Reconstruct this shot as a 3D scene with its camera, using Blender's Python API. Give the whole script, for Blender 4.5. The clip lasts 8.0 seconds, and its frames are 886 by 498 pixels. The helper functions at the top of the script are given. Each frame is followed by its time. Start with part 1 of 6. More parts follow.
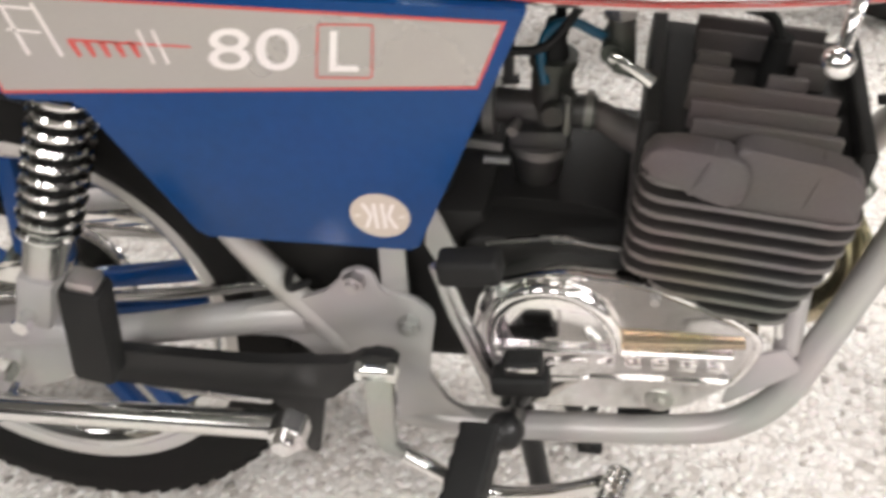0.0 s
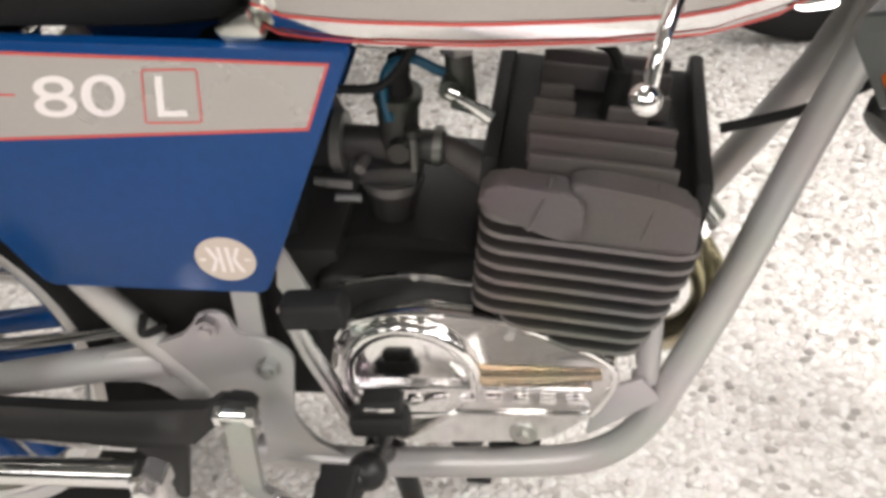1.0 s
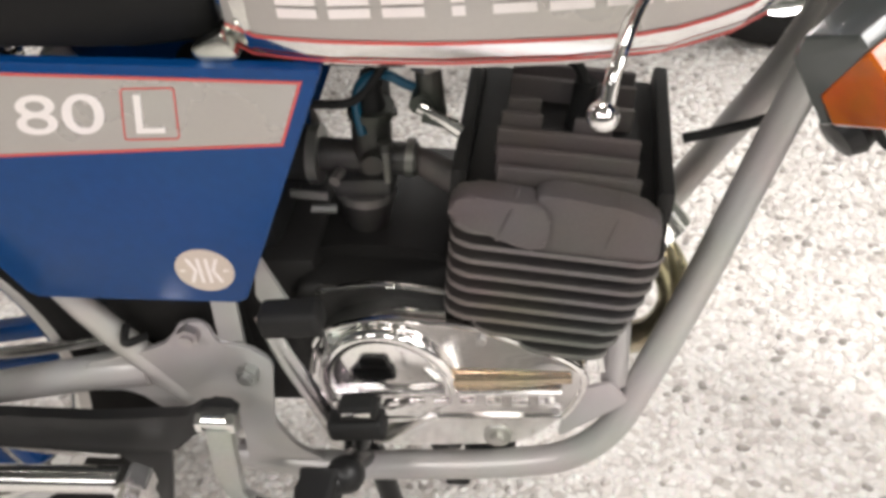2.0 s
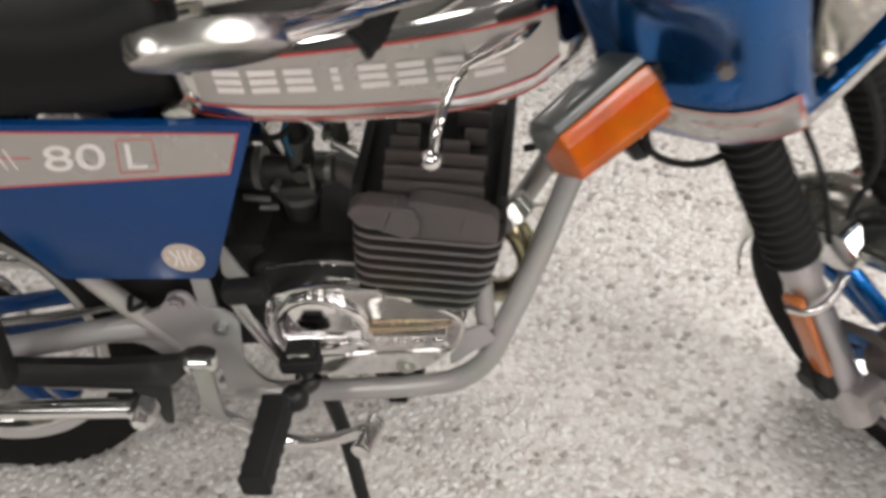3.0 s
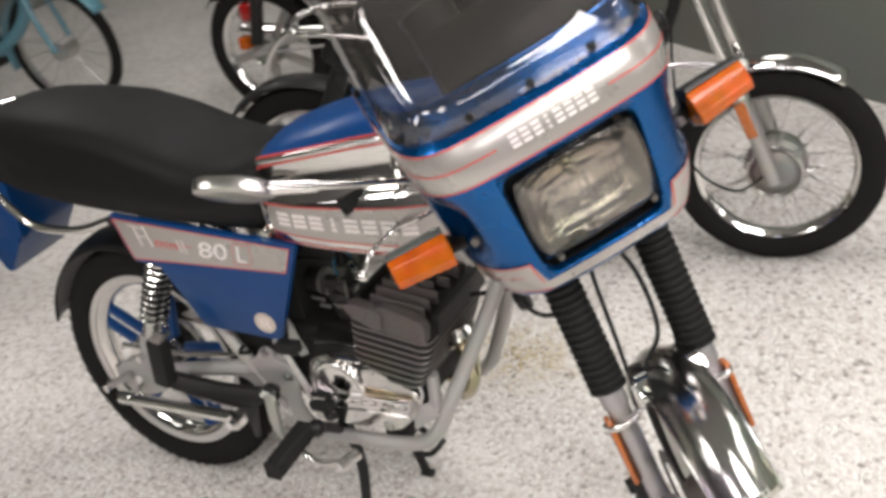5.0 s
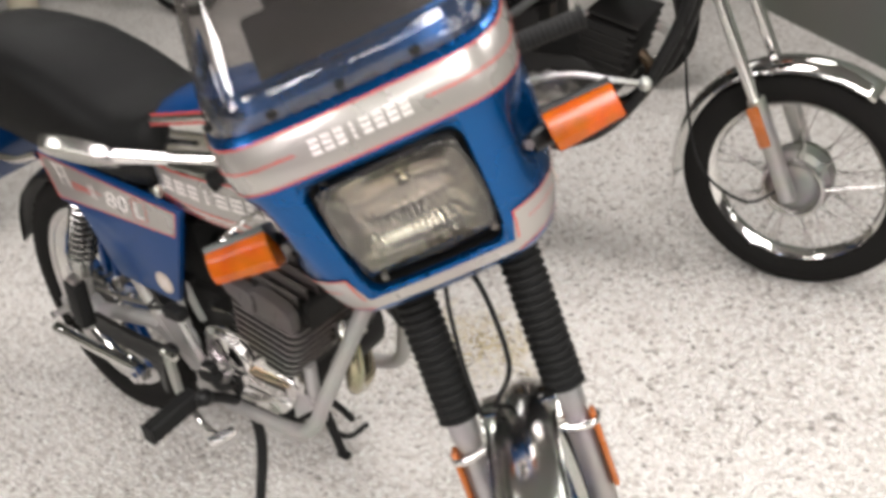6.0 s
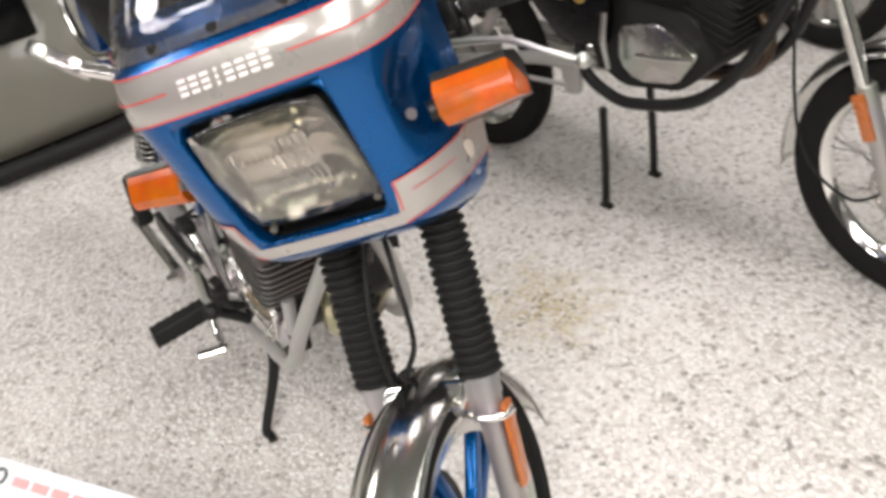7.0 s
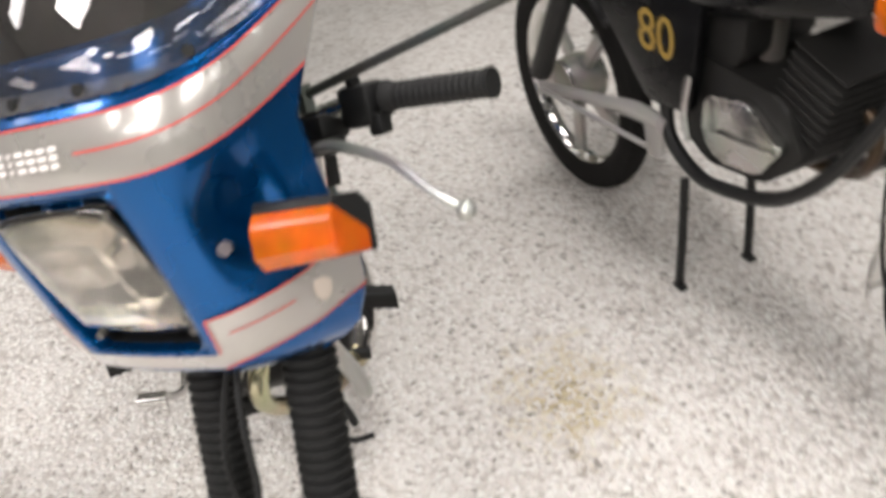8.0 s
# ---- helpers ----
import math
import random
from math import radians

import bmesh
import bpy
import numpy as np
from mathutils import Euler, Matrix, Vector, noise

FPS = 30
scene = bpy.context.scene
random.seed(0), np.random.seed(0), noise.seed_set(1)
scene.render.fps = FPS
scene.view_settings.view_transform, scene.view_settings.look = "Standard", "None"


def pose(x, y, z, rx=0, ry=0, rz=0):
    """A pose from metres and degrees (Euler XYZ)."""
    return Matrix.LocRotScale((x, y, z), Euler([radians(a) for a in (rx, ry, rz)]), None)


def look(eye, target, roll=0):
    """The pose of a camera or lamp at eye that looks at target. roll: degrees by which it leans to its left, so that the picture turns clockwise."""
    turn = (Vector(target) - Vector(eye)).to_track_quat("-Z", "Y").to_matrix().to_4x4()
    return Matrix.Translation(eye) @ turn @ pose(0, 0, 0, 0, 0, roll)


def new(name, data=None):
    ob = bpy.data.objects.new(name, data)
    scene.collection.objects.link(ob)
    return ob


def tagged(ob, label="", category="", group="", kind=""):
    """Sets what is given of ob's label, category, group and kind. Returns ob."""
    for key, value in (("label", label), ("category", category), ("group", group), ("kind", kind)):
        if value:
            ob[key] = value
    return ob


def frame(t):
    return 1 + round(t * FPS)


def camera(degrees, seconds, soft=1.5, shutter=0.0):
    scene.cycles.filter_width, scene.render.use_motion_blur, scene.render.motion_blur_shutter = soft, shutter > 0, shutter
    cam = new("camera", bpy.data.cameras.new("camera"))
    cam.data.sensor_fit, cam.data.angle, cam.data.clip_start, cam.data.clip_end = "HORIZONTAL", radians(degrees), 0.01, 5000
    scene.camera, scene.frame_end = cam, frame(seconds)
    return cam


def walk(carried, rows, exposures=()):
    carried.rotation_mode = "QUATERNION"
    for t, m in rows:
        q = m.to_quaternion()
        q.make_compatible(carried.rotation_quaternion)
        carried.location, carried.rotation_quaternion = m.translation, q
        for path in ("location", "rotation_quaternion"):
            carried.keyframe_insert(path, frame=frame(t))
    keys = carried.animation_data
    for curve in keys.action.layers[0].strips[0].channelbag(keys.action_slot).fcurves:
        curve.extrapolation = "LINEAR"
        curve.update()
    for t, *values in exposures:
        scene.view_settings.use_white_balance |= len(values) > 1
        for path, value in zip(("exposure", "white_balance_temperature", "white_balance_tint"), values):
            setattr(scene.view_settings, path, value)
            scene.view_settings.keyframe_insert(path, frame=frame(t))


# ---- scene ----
cam = camera(44.0, 8.0, 3.7, 0.45)
PATH = [
    (0, (0.753, -0.801, 1.074), (0.321, 0.661, -0.221), -8.2),
    (0.5, (0.808, -0.777, 1.074), (0.413, 0.71, -0.203), -8.7),
    (1, (0.829, -0.768, 1.073), (0.491, 0.729, -0.21), -7.7),
    (1.2, (0.831, -0.766, 1.076), (0.514, 0.736, -0.206), -7.5),
    (2.3, (0.86, -0.81, 1.122), (0.545, 0.688, -0.166), -8.0),
    (2.5, (0.878, -0.842, 1.174), (0.571, 0.627, -0.147), -8.7),
    (3, (1.022, -0.991, 1.366), (0.681, 0.411, -0.019), -11.1),
    (3.5, (1.214, -1.176, 1.532), (0.665, 0.221, 0.211), -13.1),
    (4, (1.375, -1.414, 1.595), (0.784, 0.099, 0.429), -11.6),
    (4.5, (1.596, -1.568, 1.575), (0.923, 0.024, 0.57), -9.5),
    (4.7, (1.692, -1.529, 1.596), (0.887, 0.011, 0.606), -11.0),
    (5.8, (2.167, -1.082, 1.586), (0.902, 0.129, 0.618), -11.4),
    (6, (2.157, -0.981, 1.541), (0.912, 0.202, 0.516), -10.5),
    (6.5, (2.177, -0.753, 1.484), (0.834, 0.26, 0.402), -11.9),
    (7, (2.408, -0.507, 1.467), (0.869, 0.199, 0.403), -11.5),
    (7.5, (2.419, -0.253, 1.437), (0.818, 0.282, 0.365), -12.6),
    (8, (2.245, 0.01, 1.454), (0.595, 0.329, 0.369), -8.9),
]
walk(cam, [(t, look(eye, target, roll)) for t, eye, target, roll in PATH],
     ((0, -0.20), (1, -0.22), (2.5, -0.42), (3, -0.84), (3.5, -0.76), (4, -0.62), (4.5, -0.66), (6, -0.53), (6.5, -0.53), (7, -0.50), (7.5, -0.41), (8, -0.40)))

# ---- light ----
world = bpy.data.worlds.new("hall")
scene.world = world
world.use_nodes = True
world.node_tree.nodes["Background"].inputs[0].default_value = (0.9, 0.95, 1.0, 1)
world.node_tree.nodes["Background"].inputs[1].default_value = 0.08


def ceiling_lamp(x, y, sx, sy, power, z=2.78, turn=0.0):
    """An unseen area lamp at the hall's ceiling, shaped like a fluorescent panel."""
    lamp = bpy.data.lights.new("unseen_panel", "AREA")
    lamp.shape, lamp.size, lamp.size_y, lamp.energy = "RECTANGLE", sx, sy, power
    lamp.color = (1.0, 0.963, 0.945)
    ob = new("unseen_panel", lamp)
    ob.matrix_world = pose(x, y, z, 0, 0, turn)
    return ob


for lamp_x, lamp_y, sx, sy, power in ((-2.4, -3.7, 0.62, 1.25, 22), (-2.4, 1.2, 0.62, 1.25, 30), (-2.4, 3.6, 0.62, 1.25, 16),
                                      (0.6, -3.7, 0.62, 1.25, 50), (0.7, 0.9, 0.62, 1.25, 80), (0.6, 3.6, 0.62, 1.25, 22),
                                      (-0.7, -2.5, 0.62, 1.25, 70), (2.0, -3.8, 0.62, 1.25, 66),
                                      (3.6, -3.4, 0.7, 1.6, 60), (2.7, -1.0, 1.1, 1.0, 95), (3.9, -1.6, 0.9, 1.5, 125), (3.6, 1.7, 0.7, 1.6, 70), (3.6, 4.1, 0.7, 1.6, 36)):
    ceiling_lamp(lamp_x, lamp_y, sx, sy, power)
# unseen lamps far down the hall, added only for reflections
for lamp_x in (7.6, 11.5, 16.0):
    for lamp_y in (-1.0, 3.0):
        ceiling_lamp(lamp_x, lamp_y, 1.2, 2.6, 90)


# ---- materials ----
def material(name, base, rough=0.5, metal=0.0, bump=0.0, scale=60.0, vary=0.12, coat=0.0, fine=6.0, stain=0.1, spec=0.5):
    """A surface with grain and stains at two sizes, fine relief and uneven gloss."""
    m = bpy.data.materials.new(name)
    m.use_nodes = True
    nodes, links = m.node_tree.nodes, m.node_tree.links
    b = nodes["Principled BSDF"]
    b.inputs["Metallic"].default_value = metal
    b.inputs["Coat Weight"].default_value = coat
    b.inputs["Coat Roughness"].default_value = 0.05
    b.inputs["Specular IOR Level"].default_value = spec
    co = nodes.new("ShaderNodeTexCoord")
    small, large = nodes.new("ShaderNodeTexNoise"), nodes.new("ShaderNodeTexNoise")
    small.inputs["Scale"].default_value, large.inputs["Scale"].default_value = scale * fine, scale * 0.2
    small.inputs["Detail"].default_value, large.inputs["Detail"].default_value = 4, 5
    for n in (small, large):
        links.new(co.outputs["Object"], n.inputs["Vector"])
    dark = tuple(c * (1 - vary) for c in base) + (1,)
    light = tuple(min(1, c * (1 + vary)) for c in base) + (1,)
    ramp = nodes.new("ShaderNodeMix")
    ramp.data_type = "RGBA"
    ramp.inputs[6].default_value, ramp.inputs[7].default_value = dark, light
    links.new(small.outputs["Fac"], ramp.inputs[0])
    soil = nodes.new("ShaderNodeMix")
    soil.data_type = "RGBA"
    soil.blend_type = "MULTIPLY"
    soil.inputs[0].default_value = stain
    links.new(ramp.outputs[2], soil.inputs[6])
    links.new(large.outputs["Color"], soil.inputs[7])
    links.new(soil.outputs[2], b.inputs["Base Color"])
    gloss = nodes.new("ShaderNodeMapRange")
    gloss.inputs["To Min"].default_value, gloss.inputs["To Max"].default_value = max(0.02, rough - 0.08), min(1, rough + 0.1)
    links.new(large.outputs["Fac"], gloss.inputs["Value"])
    links.new(gloss.outputs[0], b.inputs["Roughness"])
    if bump:
        bp = nodes.new("ShaderNodeBump")
        bp.inputs["Strength"].default_value, bp.inputs["Distance"].default_value = bump, 0.001
        links.new(small.outputs["Fac"], bp.inputs["Height"])
        links.new(bp.outputs[0], b.inputs["Normal"])
    return m


def glass(name, tint, rough=0.02, haze=0.02):
    """Clear plastic or glass: mostly see-through, with a glossy face."""
    m = bpy.data.materials.new(name)
    m.use_nodes = True
    nodes, links = m.node_tree.nodes, m.node_tree.links
    nodes.remove(nodes["Principled BSDF"])
    out = nodes["Material Output"]
    clear, shine, mix, fr = (nodes.new("ShaderNode" + k) for k in ("BsdfTransparent", "BsdfGlossy", "MixShader", "LayerWeight"))
    clear.inputs[0].default_value = (*tint, 1)
    shine.inputs["Roughness"].default_value = rough
    fr.inputs[0].default_value = 0.5
    power, floor_gloss = nodes.new("ShaderNodeMath"), nodes.new("ShaderNodeMath")
    power.operation, floor_gloss.operation = "POWER", "MULTIPLY_ADD"
    power.inputs[1].default_value = 4.5
    floor_gloss.inputs[1].default_value, floor_gloss.inputs[2].default_value = 0.9, 0.085
    links.new(fr.outputs["Facing"], power.inputs[0])
    links.new(power.outputs[0], floor_gloss.inputs[0])
    links.new(floor_gloss.outputs[0], mix.inputs[0])
    links.new(clear.outputs[0], mix.inputs[1])
    links.new(shine.outputs[0], mix.inputs[2])
    dust, film = nodes.new("ShaderNodeBsdfDiffuse"), nodes.new("ShaderNodeMixShader")
    dust.inputs[0].default_value = (0.55, 0.53, 0.48, 1)
    film.inputs[0].default_value = haze
    links.new(mix.outputs[0], film.inputs[1])
    links.new(dust.outputs[0], film.inputs[2])
    links.new(film.outputs[0], out.inputs[0])
    return m


def clear_glass(name, tint, rough=0.03, clear=0.985):
    """Thick pressed glass that bends the light."""
    m = bpy.data.materials.new(name)
    m.use_nodes = True
    b = m.node_tree.nodes["Principled BSDF"]
    b.inputs["Base Color"].default_value = (*tint, 1)
    b.inputs["Transmission Weight"].default_value = clear
    b.inputs["Roughness"].default_value = rough
    b.inputs["IOR"].default_value = 1.5
    return m


BLUE = material("blue_lacquer", (0.002, 0.046, 0.175), 0.3, 0.0, coat=0.1, vary=0.16, fine=1.5, stain=0.15, spec=0.25)
BLUE_METAL = material("blue_metallic", (0.001, 0.080, 0.27), 0.27, 0.82, coat=0.4, spec=0.1, vary=0.1, fine=30, stain=0.08)
SILVER_DECAL = material("silver_foil", (0.40, 0.375, 0.35), 0.28, 0.45, vary=0.05, stain=0.08, coat=0.9)
RED_LINE = material("red_line", (0.55, 0.08, 0.07), 0.4, vary=0.05)
WHITE_INK = material("white_letter", (0.80, 0.74, 0.72), 0.45, vary=0.03)
CHROME = material("chrome", (0.88, 0.87, 0.85), 0.09, 1.0, vary=0.03, stain=0.1)
AGED_CHROME = material("aged_chrome", (0.74, 0.72, 0.69), 0.17, 1.0, vary=0.05, stain=0.3)
REFLECTOR = material("aged_reflector", (0.46, 0.45, 0.42), 0.07, 1.0, vary=0.15, stain=0.35)
CHROME_DULL = material("dull_chrome", (0.62, 0.61, 0.59), 0.24, 1.0, vary=0.06, stain=0.25)
PALE_RIM = material("pale_rim", (0.60, 0.575, 0.545), 0.34, 0.35, vary=0.05, stain=0.12)
POLISHED = material("polished_chrome", (0.80, 0.79, 0.77), 0.05, 1.0, vary=0.03, stain=0.12)
SILVER_PAINT = material("silver_paint", (0.44, 0.425, 0.41), 0.36, 0.3, vary=0.06, fine=20, stain=0.2)
ALU = material("cast_aluminium", (0.52, 0.51, 0.49), 0.36, 0.85, bump=0.25, vary=0.08, stain=0.3)
HUB_CAST = material("dull_cast_hub", (0.36, 0.35, 0.33), 0.5, 0.6, bump=0.4, vary=0.15, stain=0.5)
ALU_DARK = material("grey_cast_fins", (0.135, 0.118, 0.11), 0.6, 0.3, bump=0.5, vary=0.15, stain=0.35)
ALU_FACE = material("dark_fin_faces", (0.055, 0.048, 0.045), 0.65, 0.2, bump=0.5, vary=0.2, stain=0.4)
ALU_EDGE = material("pale_fin_edges", (0.19, 0.17, 0.16), 0.5, 0.4, bump=0.4, vary=0.2, stain=0.4)
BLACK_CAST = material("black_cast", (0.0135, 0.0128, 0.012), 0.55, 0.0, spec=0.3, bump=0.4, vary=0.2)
RUBBER = material("black_rubber", (0.0115, 0.0115, 0.0112), 0.62, spec=0.25, bump=0.25, vary=0.2)
TYRE = material("tyre_rubber", (0.0115, 0.0108, 0.0102), 0.8, spec=0.15, bump=0.4, vary=0.2)
VINYL = material("black_vinyl", (0.0075, 0.0075, 0.0075), 0.5, spec=0.18, bump=0.35, vary=0.1, fine=15)
BLACK_PAINT = material("black_paint", (0.0105, 0.0105, 0.0105), 0.4, coat=0.05, spec=0.3, vary=0.1)
BRASS = material("heat_stained_brass", (0.62, 0.53, 0.36), 0.2, 0.9, vary=0.2, stain=0.4)
AMBER = material("amber_lens", (0.66, 0.125, 0.004), 0.22, coat=0.35, vary=0.3, fine=0.35, scale=130, stain=0.75, spec=0.3)
ORANGE = material("orange_reflector", (0.45, 0.13, 0.03), 0.25, coat=0.4, vary=0.1)
CREAM = material("cream_badge", (0.55, 0.47, 0.40), 0.4, vary=0.06)
BLUE_HOSE = material("blue_hose", (0.003, 0.075, 0.14), 0.3, vary=0.1)
GREY_PLASTIC = material("dark_plastic", (0.06, 0.068, 0.064), 0.3, coat=0.5, vary=0.08)
MIRROR = material("mirror_glass", (0.7, 0.74, 0.72), 0.03, 1.0, vary=0.02)
SCREEN = glass("smoked_screen", (0.78, 0.76, 0.76))
LENS = clear_glass("headlight_glass", (0.90, 0.86, 0.80))
PAPER = material("white_card", (0.72, 0.72, 0.74), 0.6, vary=0.03)
WALL = material("grey_wall", (0.15, 0.16, 0.14), 0.6, vary=0.06, stain=0.3, scale=8)
CEILING = material("grey_ceiling", (0.30, 0.30, 0.29), 0.7, vary=0.06, stain=0.3, scale=8)
DARK_WALL = material("unseen_dark_wall", (0.07, 0.07, 0.068), 0.6, vary=0.06, stain=0.3, scale=8)
BEIGE = material("beige_lacquer", (0.17, 0.16, 0.13), 0.35, coat=0.3, vary=0.05)
RED_GLASS = material("red_lens", (0.35, 0.01, 0.01), 0.15, coat=0.5, vary=0.1)
YELLOW = material("yellow_ink", (0.30, 0.19, 0.03), 0.5, vary=0.1)


# ---- shaping helpers ----
def V(*p):
    return Vector(p)


def add_cyl(bm, a, b, r, r2=None, seg=20):
    """A capped cylinder or cone from a to b."""
    a, b = Vector(a), Vector(b)
    d = b - a
    m = Matrix.Translation((a + b) / 2) @ d.to_track_quat("Z", "Y").to_matrix().to_4x4()
    bmesh.ops.create_cone(bm, cap_ends=True, segments=seg, radius1=r, radius2=r if r2 is None else r2, depth=d.length, matrix=m)


def add_box(bm, c, size, bev=0.0, m=None, seg=2):
    """A box round c, with rounded edges, turned by m about its centre."""
    t = Matrix.Translation(c) @ (m or Matrix()) @ Matrix.Diagonal((*size, 1))
    made = bmesh.ops.create_cube(bm, size=1, matrix=t)["verts"]
    if bev:
        edges = list({e for v in made for e in v.link_edges})
        bmesh.ops.bevel(bm, geom=edges, offset=bev, segments=seg, profile=0.5, affect="EDGES")


def add_ball(bm, c, r, squash=(1, 1, 1), seg=16):
    bmesh.ops.create_uvsphere(bm, u_segments=seg, v_segments=seg // 2 + 2, radius=r, matrix=Matrix.Translation(c) @ Matrix.Diagonal((*squash, 1)))


def smooth_line(pts, n=8):
    """A Catmull-Rom line through the given points."""
    p = [Vector(q) for q in pts]
    p = [2 * p[0] - p[1], *p, 2 * p[-1] - p[-2]]
    out = []
    for i in range(1, len(p) - 2):
        a, b, c, d = p[i - 1], p[i], p[i + 1], p[i + 2]
        for k in range(n):
            t = k / n
            out.append(0.5 * (2 * b + (c - a) * t + (2 * a - 5 * b + 4 * c - d) * t * t + (3 * b - a - 3 * c + d) * t ** 3))
    out.append(p[-2])
    return out


def add_tube(bm, pts, r, seg=12, n=8, smooth=True, flat=None, ring=False):
    """A round bar along a line; r may be a list along it; flat=(axis, factor) squashes it."""
    line = smooth_line(pts, n) if smooth else [Vector(q) for q in pts]
    if ring:
        line = line[:-1]
    count = len(line)
    rows, side = [], None
    for i, p in enumerate(line):
        d = (line[(i + 1) % count] - line[i - 1]) if ring else (line[min(i + 1, count - 1)] - line[max(i - 1, 0)])
        d.normalize()
        side = d.orthogonal() if side is None else side - d * side.dot(d)
        side.normalize()
        up = d.cross(side)
        rr = r if not isinstance(r, (list, tuple)) else float(np.interp(i / max(1, count - 1), np.linspace(0, 1, len(r)), r))
        row = []
        for k in range(seg):
            a = 2 * math.pi * k / seg
            off = (side * math.cos(a) + up * math.sin(a)) * rr
            if flat:
                ax = Vector(flat[0])
                off -= ax * off.dot(ax) * (1 - flat[1])
            row.append(bm.verts.new(p + off))
        rows.append(row)
    for i in range(count if ring else count - 1):
        a, b = rows[i], rows[(i + 1) % count]
        for k in range(seg):
            bm.faces.new((a[k], a[(k + 1) % seg], b[(k + 1) % seg], b[k]))
    if not ring:
        bm.faces.new(list(reversed(rows[0])))
        bm.faces.new(rows[-1])


def add_lathe(bm, profile, m, seg=40, closed=False):
    """Turns a profile of (radius, height) round the z axis of m."""
    rows = []
    for r, h in profile:
        rows.append([bm.verts.new(m @ Vector((r * math.cos(2 * math.pi * k / seg), r * math.sin(2 * math.pi * k / seg), h))) for k in range(seg)])
    last = len(rows) if closed else len(rows) - 1
    for i in range(last):
        a, b = rows[i], rows[(i + 1) % len(rows)]
        for k in range(seg):
            bm.faces.new((a[k], a[(k + 1) % seg], b[(k + 1) % seg], b[k]))
    if not closed:
        for row in (rows[0], rows[-1]):
            if (row[0].co - row[seg // 2].co).length > 1e-5:
                bm.faces.new(row)


def add_plate(bm, poly, y0, y1, bev=0.0, seg=2):
    """A flat plate of an outline in x and z, from y0 to y1."""
    a = [bm.verts.new((x, y0, z)) for x, z in poly]
    b = [bm.verts.new((x, y1, z)) for x, z in poly]
    n = len(poly)
    faces = [bm.faces.new(a), bm.faces.new(list(reversed(b)))]
    for k in range(n):
        faces.append(bm.faces.new((a[(k + 1) % n], a[k], b[k], b[(k + 1) % n])))
    if bev:
        edges = list({e for f in faces[:2] for e in f.edges})
        bmesh.ops.bevel(bm, geom=edges, offset=bev, segments=seg, profile=0.5, affect="EDGES")


def add_grid(bm, rows, close=False, cap=False):
    """A sheet through rows of points."""
    vs = [[bm.verts.new(p) for p in row] for row in rows]
    n = len(vs[0])
    for a, b in zip(vs, vs[1:]):
        for k in range(n if close else n - 1):
            bm.faces.new((a[k], a[(k + 1) % n], b[(k + 1) % n], b[k]))
    if cap:
        bm.faces.new(list(reversed(vs[0])))
        bm.faces.new(vs[-1])
    return vs


def rounded(poly, r, n=4):
    """An outline with its corners rounded."""
    out = []
    for i, p in enumerate(poly):
        p, a, b = Vector(p), Vector(poly[i - 1]), Vector(poly[(i + 1) % len(poly)])
        ra = min(r, (a - p).length * 0.45)
        rb = min(r, (b - p).length * 0.45)
        s, e = p + (a - p).normalized() * ra, p + (b - p).normalized() * rb
        for k in range(n + 1):
            t = k / n
            out.append(tuple((1 - t) ** 2 * s + 2 * t * (1 - t) * p + t * t * e))
    return out


def part(name, bm, mat, parent=None, label="", at=None, sharp=38, solid=0.0):
    """Links a bmesh as one mesh object under a thing or a part; at: a transform put on its points."""
    if at is not None:
        bm.transform(at)
    bmesh.ops.recalc_face_normals(bm, faces=bm.faces)
    me = bpy.data.meshes.new(name)
    bm.to_mesh(me)
    bm.free()
    me.polygons.foreach_set("use_smooth", [True] * len(me.polygons))
    me.set_sharp_from_angle(angle=radians(sharp))
    me.materials.append(mat)
    ob = new(name, me)
    if parent is not None:
        ob.parent = parent
        base = parent
        while base.parent is not None:
            base = base.parent
        if parent is base:
            ob.matrix_parent_inverse = base.matrix_basis.inverted()
    if solid:
        mod = ob.modifiers.new("thickness", "SOLIDIFY")
        mod.thickness, mod.offset = solid, -1
    if label:
        tagged(ob, label)
    return ob


def thing(name, label, category, at=(0, 0, 0), group="", kind=""):
    ob = new(name)
    ob.matrix_basis = Matrix.Translation(at)
    return tagged(ob, label, category, group, kind)


def BM():
    return bmesh.new()


def lettering(text, size, mat, m, parent, name="lettering", depth=0.0006, squeeze=1.0, label=""):
    """Built-in-font characters as a thin mesh, laid by m."""
    cu = bpy.data.curves.new("text", "FONT")
    cu.body, cu.size, cu.extrude, cu.offset = text, size, depth, size * 0.002
    tmp = bpy.data.objects.new("text", cu)
    me = bpy.data.meshes.new_from_object(tmp)
    bpy.data.objects.remove(tmp)
    bpy.data.curves.remove(cu)
    b = BM()
    b.from_mesh(me)
    bpy.data.meshes.remove(me)
    b.transform(m @ Matrix.Diagonal((squeeze, 1, 1, 1)))
    return part(name, b, mat, parent, label)


